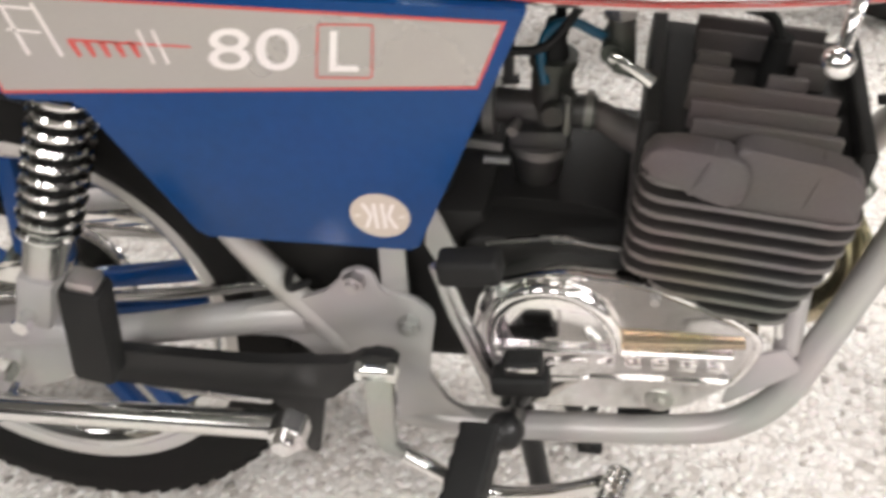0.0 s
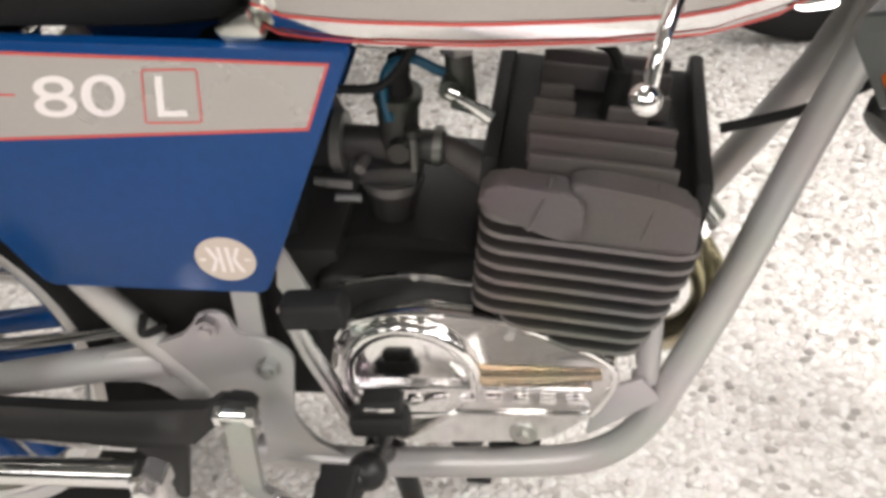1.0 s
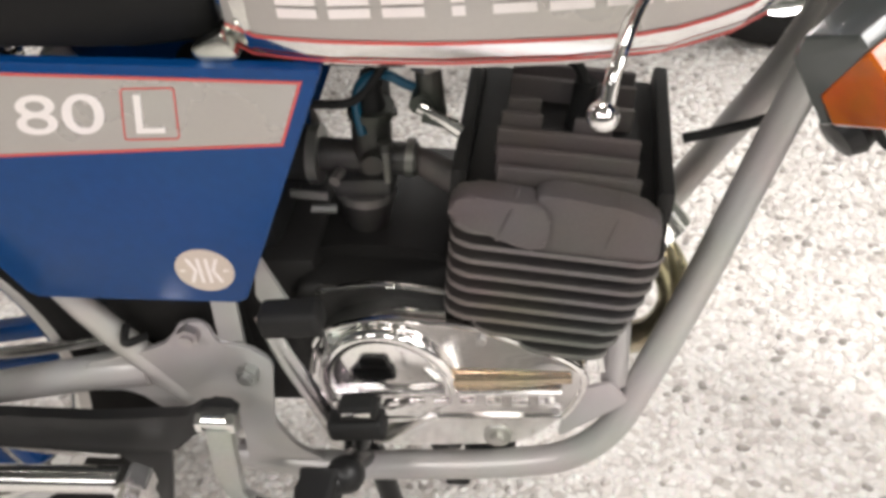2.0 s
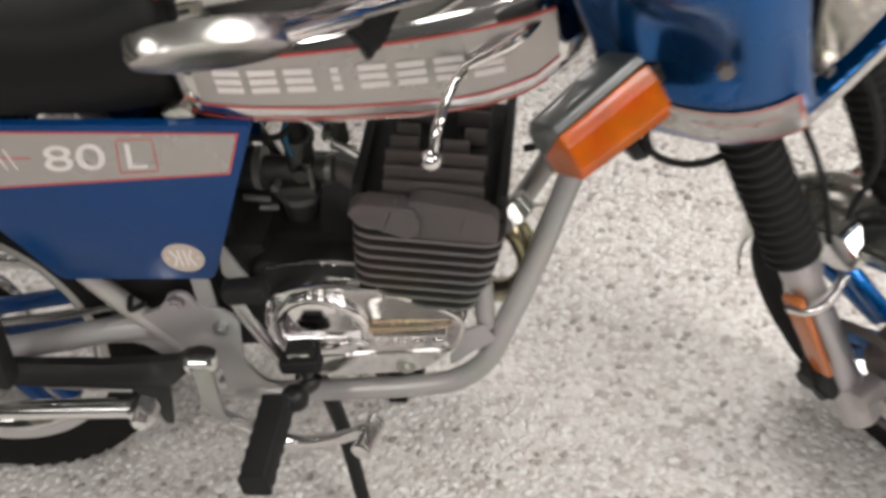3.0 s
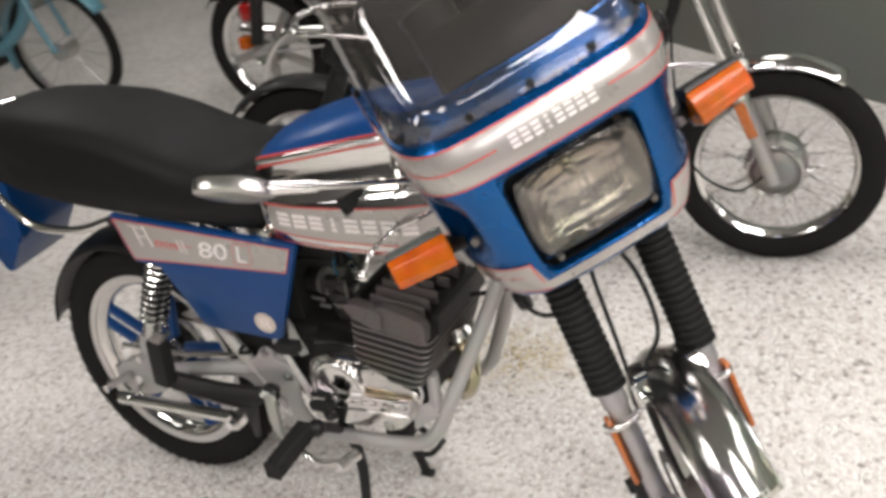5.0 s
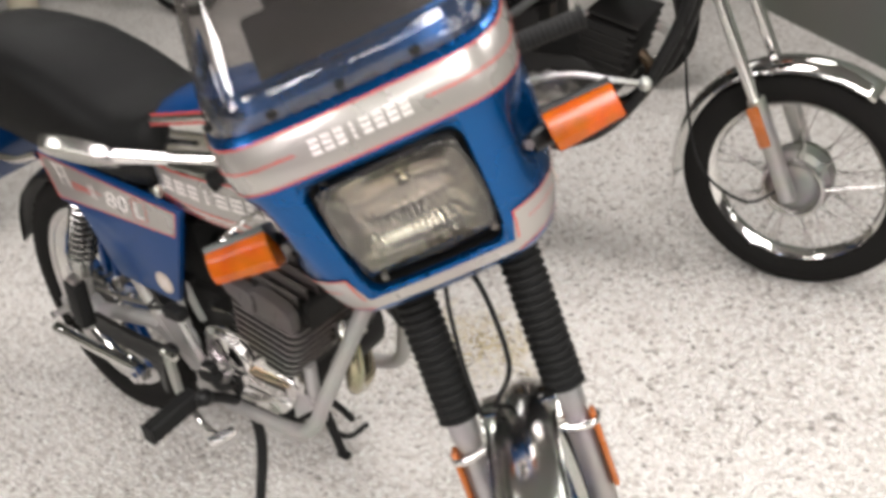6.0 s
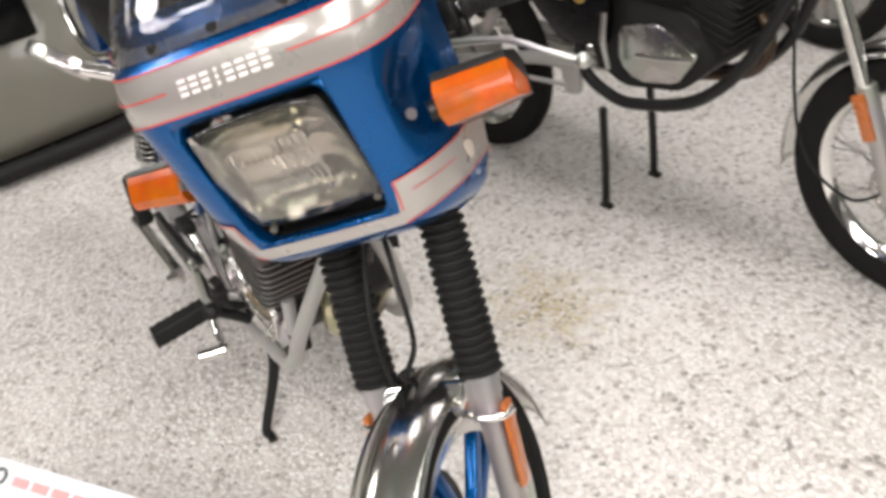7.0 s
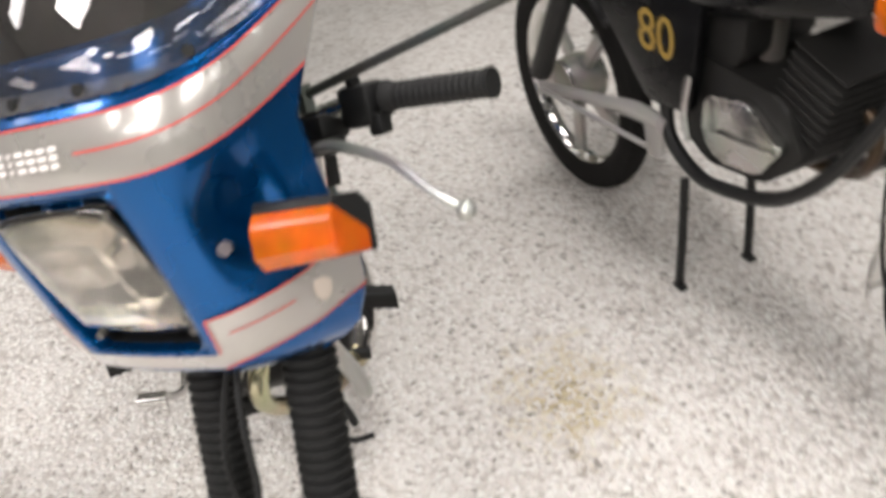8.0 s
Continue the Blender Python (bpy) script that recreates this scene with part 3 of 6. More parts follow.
head = part("cylinder_head", b, ALU_DARK, bike, "grey cast cylinder head with ridges", CM)
b = BM()
add_plate(b, rounded([(-0.020, 0.036), (-0.020, 0.092), (0.0, 0.094), (0.050, 0.089), (0.072, 0.082), (0.078, 0.072), (0.0805, 0.040), (0.04, 0.036)], 0.006, 3), -0.1205, -0.098, 0.005, 3)
part("head_flank", b, ALU_DARK, head, "", CM)
b = BM()
add_tube(b, [(-0.046, -0.124, 0.050), (-0.040, -0.1262, 0.068), (-0.036, -0.124, 0.084), (-0.034, -0.110, 0.090)], 0.0022, 8)
part("casting_seam", b, ALU_DARK, head, "", CM)
b = BM()
add_tube(b, [(0.036, -0.118, 0.040), (0.041, -0.1202, 0.064), (0.044, -0.117, 0.085), (0.045, -0.104, 0.090)], 0.0018, 8)
part("casting_seam", b, ALU_DARK, head, "", CM)
b = BM()
# black floor and walls carry the shade between the grey ridges
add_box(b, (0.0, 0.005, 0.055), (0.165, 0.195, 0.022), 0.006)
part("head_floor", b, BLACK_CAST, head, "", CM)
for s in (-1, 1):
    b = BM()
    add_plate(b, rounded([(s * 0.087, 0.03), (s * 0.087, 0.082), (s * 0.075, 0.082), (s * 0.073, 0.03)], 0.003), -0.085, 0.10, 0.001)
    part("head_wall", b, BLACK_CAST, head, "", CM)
for y, lo, hi, h in ((-0.084, -0.052, 0.060, 0.027), (-0.060, -0.054, 0.058, 0.028), (-0.034, -0.056, 0.060, 0.028), (-0.008, -0.054, -0.020, 0.026), (-0.008, 0.006, 0.038, 0.026), (0.018, -0.050, -0.022, 0.024), (0.018, 0.030, 0.056, 0.024), (0.052, -0.05, 0.058, 0.024), (0.076, -0.05, 0.058, 0.024)):
    b = BM()
    add_box(b, ((lo + hi) / 2, y, 0.064 + h / 2), (hi - lo, 0.0065, h), 0.0022)
    part("head_ridge", b, ALU_DARK, head, "", CM)
b = BM()
add_cyl(b, (0.012, 0.018, 0.06), (0.012, 0.018, 0.11), 0.012, 0.010)
add_tube(b, [(0.012, 0.018, 0.108), (0.0, 0.022, 0.125), (-0.03, 0.03, 0.13), (-0.06, 0.05, 0.15)], 0.005, 8)
part("spark_plug_cap", b, RUBBER, head, "", CM)

# inlet, carburettor, hoses
b = BM()
add_tube(b, [(0.640, -0.012, 0.545), (0.672, -0.014, 0.540), (0.70, -0.016, 0.522), (0.722, -0.018, 0.512)], [0.012, 0.012, 0.014, 0.016], 14)
part("inlet_pipe", b, ALU_DARK, bike)
ZINC = material("grey_zinc", (0.075, 0.075, 0.07), 0.42, 0.5, bump=0.3, vary=0.25, stain=0.5)
ZINC_PALE = material("pale_zinc", (0.22, 0.22, 0.20), 0.42, 0.6, bump=0.2, vary=0.2, stain=0.4)
b = BM()
add_cyl(b, (0.632, -0.02, 0.522), (0.640, -0.02, 0.600), 0.0175)
carb = part("carburettor", b, ZINC, bike, "dark grey zinc carburettor")
for name, shape, mat in (
        ("rubber_cap", ((0.640, -0.02, 0.598), (0.643, -0.02, 0.634), 0.0135, 0.007), RUBBER),
        ("cap_ring", ((0.6395, -0.02, 0.594), (0.6405, -0.02, 0.602), 0.0205, 0.0205), ZINC),
        ("venturi", ((0.586, -0.02, 0.552), (0.674, -0.02, 0.545), 0.0155, 0.0145), ZINC),
        ("inlet_ring", ((0.580, -0.02, 0.5525), (0.589, -0.02, 0.5520), 0.027, 0.027), ZINC_PALE),
        ("clamp_ring", ((0.664, -0.018, 0.546), (0.671, -0.018, 0.545), 0.0175, 0.0175), ZINC_PALE),
        ("bowl_flange", ((0.624, -0.022, 0.512), (0.625, -0.022, 0.521), 0.0275, 0.0275), ZINC_PALE),
        ("float_bowl", ((0.619, -0.022, 0.468), (0.624, -0.022, 0.513), 0.0185, 0.0245), ZINC),
        ("bowl_nut", ((0.618, -0.022, 0.460), (0.619, -0.022, 0.470), 0.008, 0.009), ZINC_PALE),
        ("idle_screw", ((0.651, -0.045, 0.540), (0.654, -0.047, 0.577), 0.0036, 0.0036), ZINC_PALE),
        ("screw_head", ((0.654, -0.047, 0.575), (0.6545, -0.047, 0.583), 0.0065, 0.0065), ZINC),
        ("air_screw", ((0.606, -0.052, 0.545), (0.608, -0.036, 0.545), 0.0050, 0.0050), ZINC_PALE),
        ("fuel_nipple", ((0.600, -0.042, 0.508), (0.578, -0.046, 0.512), 0.0045, 0.0040), ZINC_PALE),
        ("side_boss", ((0.640, -0.046, 0.557), (0.640, -0.03, 0.557), 0.0095, 0.011), ZINC)):
    p, q, r0, r1 = shape
    b = BM()
    add_cyl(b, p, q, r0, r1, 18)
    part(name, b, mat, carb)
b = BM()
add_box(b, (0.626, -0.022, 0.530), (0.052, 0.044, 0.020), 0.005)
part("body_block", b, ZINC, carb)
b = BM()
add_box(b, (0.580, -0.050, 0.530), (0.034, 0.004, 0.009), 0.0015, Matrix.Rotation(radians(8), 4, "Y"))
part("choke_lever", b, ZINC_PALE, carb)
b = BM()
add_cyl(b, (0.545, -0.02, 0.556), (0.582, -0.02, 0.552), 0.026)
add_box(b, (0.50, -0.0, 0.55), (0.10, 0.14, 0.15), 0.015)
part("air_box", b, RUBBER, bike)
b = BM()
add_tube(b, [(0.649, -0.02, 0.62), (0.648, -0.015, 0.65), (0.66, 0.0, 0.70), (0.70, 0.0, 0.74)], 0.0045, 8)
part("throttle_cable", b, RUBBER, bike)
b = BM()
add_tube(b, [(0.634, -0.038, 0.585), (0.632, -0.035, 0.612), (0.640, -0.032, 0.632), (0.658, -0.03, 0.637), (0.676, -0.034, 0.630), (0.69, -0.038, 0.626)], 0.0042, 10)
part("fuel_hose", b, BLUE_HOSE, bike, "blue fuel hose")
b = BM()
add_cyl(b, (0.697, -0.04, 0.605), (0.697, -0.04, 0.70), 0.011)
add_cyl(b, (0.69, -0.055, 0.622), (0.69, -0.02, 0.622), 0.009)
add_box(b, (0.706, -0.062, 0.612), (0.030, 0.006, 0.010), 0.002, Matrix.Rotation(radians(20), 4, "Y"))
tap = part("fuel_tap", b, ZINC, bike, "grey fuel tap with chrome lever")
b = BM()
add_tube(b, [(0.690, -0.058, 0.622), (0.706, -0.064, 0.616), (0.722, -0.066, 0.604)], [0.006, 0.005, 0.0065], 10, flat=((0, 1, 0), 0.6))
part("tap_lever", b, CHROME, tap)
b = BM()
add_cyl(b, (0.697, -0.04, 0.650), (0.697, -0.04, 0.664), 0.0145, seg=6)
part("tap_nut", b, CHROME_DULL, tap)
b = BM()
add_tube(b, [(0.540, -0.05, 0.612), (0.566, -0.06, 0.626), (0.60, -0.06, 0.629), (0.636, -0.055, 0.628), (0.66, -0.045, 0.65), (0.70, -0.03, 0.71)], 0.0038, 8)
part("oil_line", b, RUBBER, bike)
b = BM()
add_tube(b, [(0.90, 0.0, 0.548), (0.94, 0.0, 0.558), (0.98, 0.0, 0.572), (1.06, 0.02, 0.60)], 0.0045, 8)
part("ignition_cable", b, RUBBER, bike)

# exhaust: short bend from the cylinder, then under the engine to the far side
b = BM()
add_tube(b, [(0.855, -0.02, 0.47), (0.886, -0.035, 0.445), (0.897, -0.045, 0.405), (0.880, -0.040, 0.360), (0.84, -0.005, 0.315), (0.79, 0.06, 0.285), (0.70, 0.125, 0.268)], [0.016, 0.0165, 0.0165, 0.016, 0.016, 0.018, 0.024], 16)
exhaust = part("exhaust_pipe", b, BRASS, bike, "heat-stained golden exhaust bend")
b = BM()
add_tube(b, [(0.70, 0.125, 0.262), (0.62, 0.145, 0.258), (0.45, 0.165, 0.258), (0.2, 0.168, 0.265), (-0.09, 0.168, 0.275), (-0.125, 0.168, 0.276), (-0.140, 0.168, 0.276)], [0.024, 0.034, 0.044, 0.047, 0.047, 0.042, 0.018], 24)
part("silencer", b, CHROME, exhaust)
b = BM()
add_cyl(b, (0.868, -0.02, 0.475), (0.882, -0.028, 0.458), 0.033, seg=24)
part("exhaust_flange", b, CHROME_DULL, exhaust)

# ---- levers and rests on the right-hand side, mirrored rest on the other ----
b = BM()
add_tube(b, [(0.557, -0.160, 0.488), (0.566, -0.156, 0.435), (0.579, -0.150, 0.380), (0.592, -0.146, 0.328)], [0.0075, 0.009, 0.010, 0.012], 12, flat=((0, 1, 0), 0.7))
add_cyl(b, (0.594, -0.153, 0.324), (0.594, -0.10, 0.324), 0.013)
kick = part("kick_lever", b, CHROME_DULL, bike, "chrome kick-start lever with black rubber")
b = BM()
add_box(b, (0.588, -0.176, 0.503), (0.052, 0.027, 0.025), 0.006, Matrix.Rotation(radians(-4), 4, "Y"), 3)
part("lever_rubber", b, RUBBER, kick)
b = BM()
add_tube(b, [(0.604, -0.12, 0.30), (0.612, -0.148, 0.318), (0.617, -0.160, 0.340), (0.620, -0.163, 0.372)], [0.008, 0.009, 0.008, 0.006], 10)
gear = part("gear_lever", b, BLACK_PAINT, bike, "black gear lever with rubber pad")
b = BM()
add_box(b, (0.618, -0.165, 0.362), (0.052, 0.024, 0.022), 0.005, Matrix.Rotation(radians(-4), 4, "Y"), 3)
part("lever_rubber", b, RUBBER, gear)
b = BM()
add_box(b, (0.622, -0.164, 0.383), (0.034, 0.020, 0.018), 0.004, Matrix.Rotation(radians(-4), 4, "Y"), 3)
part("pad_block", b, RUBBER, gear)
b = BM()
add_box(b, (0.622, -0.1745, 0.386), (0.026, 0.004, 0.005), 0.001, Matrix.Rotation(radians(-4), 4, "Y"))
part("pad_clip", b, CHROME, gear)
b = BM()
add_plate(b, rounded([(0.479, 0.360), (0.503, 0.360), (0.497, 0.30), (0.494, 0.268), (0.515, 0.252), (0.505, 0.243), (0.478, 0.262), (0.473, 0.30)], 0.004), -0.176, -0.166, 0.002)
pedal = part("brake_pedal", b, ALU, bike, "cast aluminium brake pedal with chrome rod")
b = BM()
add_tube(b, [(0.500, -0.172, 0.254), (0.522, -0.175, 0.243), (0.556, -0.180, 0.226), (0.60, -0.186, 0.226), (0.65, -0.198, 0.252), (0.692, -0.212, 0.288)], 0.0085, 12)
part("pedal_rod", b, CHROME, pedal)
b = BM()
prof = [(0.0, -0.001)]
for k in range(7):
    prof += [(0.0105, 0.0075 * k), (0.0128, 0.001 + 0.0075 * k), (0.0128, 0.0045 + 0.0075 * k), (0.0105, 0.0055 + 0.0075 * k)]
prof += [(0.0, 0.0525)]
add_lathe(b, prof, Matrix.Translation((0.693, -0.252, 0.294)) @ Matrix.Rotation(radians(-16), 4, "Z") @ Matrix.Rotation(radians(-90), 4, "X"), 12)
part("pedal_end", b, CHROME, pedal, "knurled chrome pedal end")
b = BM()
add_cyl(b, (0.472, -0.166, 0.363), (0.505, -0.166, 0.363), 0.0075, seg=10)
add_cyl(b, (0.470, -0.166, 0.363), (0.476, -0.166, 0.363), 0.0105, seg=6)
add_cyl(b, (0.499, -0.166, 0.363), (0.507, -0.166, 0.363), 0.0105, seg=6)
part("pedal_clamp", b, CHROME, pedal)

for s in (-1, 1):
    b = BM()
    prof = []
    for k in range(13):
        g = 0.92 if k % 2 else 1.0
        out = 0.009 * k
        y = s * (0.194 if s < 0 else 0.122) + s * out
        prof.append([(0.584 - 0.10 * out + x * g, y, 0.318 - (0.19 if s < 0 else 0.36) * out + z * g) for x, z in rounded([(-0.0185, -0.0185), (0.0185, -0.0185), (0.0185, 0.0185), (-0.0185, 0.0185)], 0.006, 3)])
    add_grid(b, prof, True, True)
    peg = part("foot_rest", b, RUBBER, bike, "ribbed black rubber foot rest")
    b = BM()
    if s > 0:
        add_tube(b, [(0.60, 0.09, 0.262), (0.600, 0.105, 0.295), (0.588, 0.125, 0.317)], 0.011, 12)
    else:
        add_tube(b, [(0.60, -0.12, 0.262), (0.602, -0.155, 0.295), (0.600, -0.19, 0.318), (0.586, -0.205, 0.316)], 0.011, 12)
        add_ball(b, (0.604, -0.186, 0.318), 0.018)
    part("rest_hinge", b, BLACK_PAINT, peg)
    # passenger rest: black arm, folded rubber
    b = BM()
    add_plate(b, rounded([(0.20, 0.320), (0.30, 0.314), (0.37, 0.309), (0.434, 0.314), (0.462, 0.342), (0.486, 0.354), (0.506, 0.362), (0.509, 0.378), (0.480, 0.382), (0.460, 0.367), (0.37, 0.359), (0.21, 0.364)], 0.006), s * 0.152, s * 0.165, 0.004)
    arm = part("passenger_arm", b, BLACK_PAINT, bike, "black passenger foot rest arm")
    b = BM()
    add_plate(b, rounded([(0.368, 0.335), (0.426, 0.335), (0.427, 0.310), (0.405, 0.223), (0.394, 0.225), (0.392, 0.27), (0.368, 0.302)], 0.004), s * 0.156, s * 0.150, 0.001)
    part("arm_bracket", b, BLACK_PAINT, arm)
    b = BM()
    add_box(b, (0.238, s * 0.190, 0.418), (0.041, 0.034, 0.116), 0.007, Matrix.Rotation(radians(11), 4, "Y"), 2)
    part("passenger_rubber", b, RUBBER, arm)
    b = BM()
    add_box(b, (0.251, s * 0.190, 0.478), (0.026, 0.022, 0.012), 0.002, Matrix.Rotation(radians(11), 4, "Y"))
    part("rubber_cap", b, ALU, arm)
# brake torque tube and silver stay by the rear wheel
b = BM()
add_cyl(b, (0.060, -0.180, 0.282), (0.385, -0.186, 0.299), 0.0135)
add_cyl(b, (0.050, -0.180, 0.2815), (0.085, -0.1805, 0.2833), 0.015, seg=12)
stay = part("torque_tube", b, CHROME, bike, "chrome torque tube with hex nut")
b = BM()
add_cyl(b, (0.400, -0.206, 0.300), (0.400, -0.179, 0.300), 0.0195, seg=6)
add_cyl(b, (0.400, -0.215, 0.300), (0.400, -0.187, 0.300), 0.0125, seg=6)
bmesh.ops.bevel(b, geom=b.edges[:], offset=0.002, segments=2, affect="EDGES")
part("hex_nut", b, CHROME, stay)
b = BM()
add_cyl(b, (0.075, -0.18, 0.283), (0.075, -0.12, 0.283), 0.010, seg=6)
part("rear_bolt", b, CHROME, stay)
b = BM()
add_tube(b, [(0.205, -0.140, 0.312), (0.25, -0.142, 0.302), (0.32, -0.144, 0.295), (0.366, -0.145, 0.291)], [0.010, 0.013, 0.012, 0.009], 10, flat=((0, 0, 1), 0.7))
part("stay_bar", b, CHROME_DULL, bike)
b = BM()
add_plate(b, rounded([(-0.015, 0.300), (0.020, 0.262), (0.075, 0.252), (0.140, 0.276), (0.165, 0.322), (0.150, 0.352), (0.085, 0.352), (0.020, 0.332)], 0.012), -0.128, -0.100, 0.006)
lug = part("swingarm_lug", b, SILVER_PAINT, bike, "silver axle lug of the swingarm")
b = BM()
add_cyl(b, (0.078, -0.140, 0.300), (0.078, -0.126, 0.300), 0.0145, seg=6)
part("axle_nut", b, CHROME, lug)
b = BM()
add_tube(b, [(0.050, -0.137, 0.312), (0.000, -0.140, 0.285), (-0.040, -0.140, 0.262)], [0.010, 0.008, 0.007], 10, flat=((0, 1, 0), 0.6))
part("brake_arm", b, ALU, lug)
b = BM()
add_cyl(b, (-0.040, -0.150, 0.262), (-0.040, -0.122, 0.262), 0.010, seg=6)
part("arm_bolt", b, CHROME, lug)
# chain guard and chain run
b = BM()
add_tube(b, [(0.0, -0.088, 0.352), (0.10, -0.088, 0.352), (0.25, -0.088, 0.366), (0.40, -0.088, 0.396)], 0.006, 10)
part("brake_rod", b, CHROME, bike)
b = BM()
add_tube(b, [(0.0, 0.09, 0.37), (0.2, 0.09, 0.40), (0.42, 0.09, 0.42)], 0.016, 10, flat=((0, 1, 0), 0.5))
part("chain_guard", b, BLACK_PAINT, bike)

# plate bolts, upper stay from the plate
for x, z in ((0.4685, 0.4345), (0.5125, 0.3845)):
    for s in (-1, 1):
        b = BM()
        add_cyl(b, (x, s * 0.134, z), (x, s * 0.118, z), 0.0105, seg=6)
        add_cyl(b, (x, s * 0.139, z), (x, s * 0.13, z), 0.006, seg=12)
        part("frame_bolt", b, ALU, bike)
for s in (-1, 1):
    b = BM()
    add_plate(b, [(0.488, 0.405), (0.512, 0.405), (0.519, 0.50), (0.496, 0.50)], s * 0.112, s * 0.118, 0.001)
    part("frame_stay", b, SILVER_PAINT, bike)
    b = BM()
    add_plate(b, rounded([(0.545, 0.52), (0.560, 0.47), (0.572, 0.44), (0.552, 0.43), (0.535, 0.47)], 0.003), s * 0.11, s * 0.115, 0.001)
    part("frame_gusset", b, SILVER_PAINT, bike)
b = BM()
add_tube(b, [(0.405, -0.116, 0.433), (0.41, -0.135, 0.43), (0.42, -0.116, 0.42)], 0.004, 8)
part("cable_clip", b, RUBBER, bike)
b = BM()
add_box(b, (0.425, 0.0, 0.425), (0.17, 0.18, 0.14), 0.015)
add_box(b, (0.535, 0.0, 0.39), (0.10, 0.17, 0.19), 0.015)
part("lower_box", b, BLACK_CAST, bike)
b = BM()
add_plate(b, rounded([(0.79, 0.30), (0.855, 0.35), (0.84, 0.375), (0.80, 0.36)], 0.006), -0.122, -0.118, 0.001)
part("engine_gusset", b, SILVER_PAINT, bike)
b = BM()
add_cyl(b, (0.842, -0.105, 0.36), (0.845, -0.10, 0.43), 0.012)
part("engine_mount", b, SILVER_PAINT, bike)
b = BM()
add_cyl(b, (0.832, -0.125, 0.395), (0.828, -0.125, 0.435), 0.0035, seg=8)
part("oil_tap", b, CHROME, bike)

# centre stand
for foot, side in (((0.640, -0.164, 0.008), -0.095), ((0.646, 0.056, 0.008), 0.05)):
    b = BM()
    add_tube(b, [(0.600, side, 0.262), (0.615, side * 1.1, 0.15), (foot[0] - 0.004, foot[1], 0.03), (foot[0], foot[1], 0.008)], [0.012, 0.0115, 0.010, 0.010], 10)
    add_box(b, (foot[0] + 0.004, foot[1], 0.006), (0.030, 0.018, 0.012), 0.003)
    part("stand_leg", b, BLACK_PAINT, bike, "black centre stand leg")
b = BM()
add_cyl(b, (0.600, -0.11, 0.262), (0.600, 0.10, 0.262), 0.014)
add_tube(b, [(0.612, 0.05, 0.16), (0.63, 0.085, 0.11), (0.65, 0.10, 0.07)], 0.008, 8)
part("stand_pivot", b, BLACK_PAINT, bike)
b = BM()
add_tube(b, [(0.636, 0.055, 0.06), (0.650, 0.085, 0.036), (0.660, 0.128, 0.042)], 0.006, 8)
part("stand_tang", b, BLACK_PAINT, bike)
b = BM()
add_cyl(b, (0.712, 0.112, 0.283), (0.718, 0.150, 0.279), 0.012, seg=14)
add_tube(b, [(0.63, 0.10, 0.285), (0.67, 0.112, 0.272), (0.714, 0.116, 0.282)], 0.006, 8)
part("shift_lever", b, RUBBER, bike, "black shift lever end")
b = BM()
add_box(b, (0.72, -0.075, 0.252), (0.05, 0.05, 0.035), 0.008)
part("stand_stop", b, RUBBER, bike)

# ---- side covers with their stripe ----
COVER = [(0.178, 0.733), (0.640, 0.705), (0.534, 0.481), (0.342, 0.487), (0.270, 0.624), (0.205, 0.626)]


def strip_line(b, pts, y, width, depth=0.0006):
    """A closed thin line of tape along an outline in x and z."""
    n = len(pts)
    c = sum((Vector(p) for p in pts), Vector((0, 0))) / n
    inner = []
    for i in range(n):
        p, a, q = Vector(pts[i]), Vector(pts[i - 1]), Vector(pts[(i + 1) % n])
        n1 = (p - a).normalized().orthogonal()
        n2 = (q - p).normalized().orthogonal()
        if n1.dot(c - p) < 0:
            n1 = -n1
        if n2.dot(c - p) < 0:
            n2 = -n2
        m = (n1 + n2).normalized()
        inner.append(p + m * (width / max(0.35, m.dot(n1))))
    for i in range(n):
        j = (i + 1) % n
        quad = [pts[i], pts[j], tuple(inner[j]), tuple(inner[i])]
        add_plate(b, quad, y, y + (depth if y > 0 else -depth))


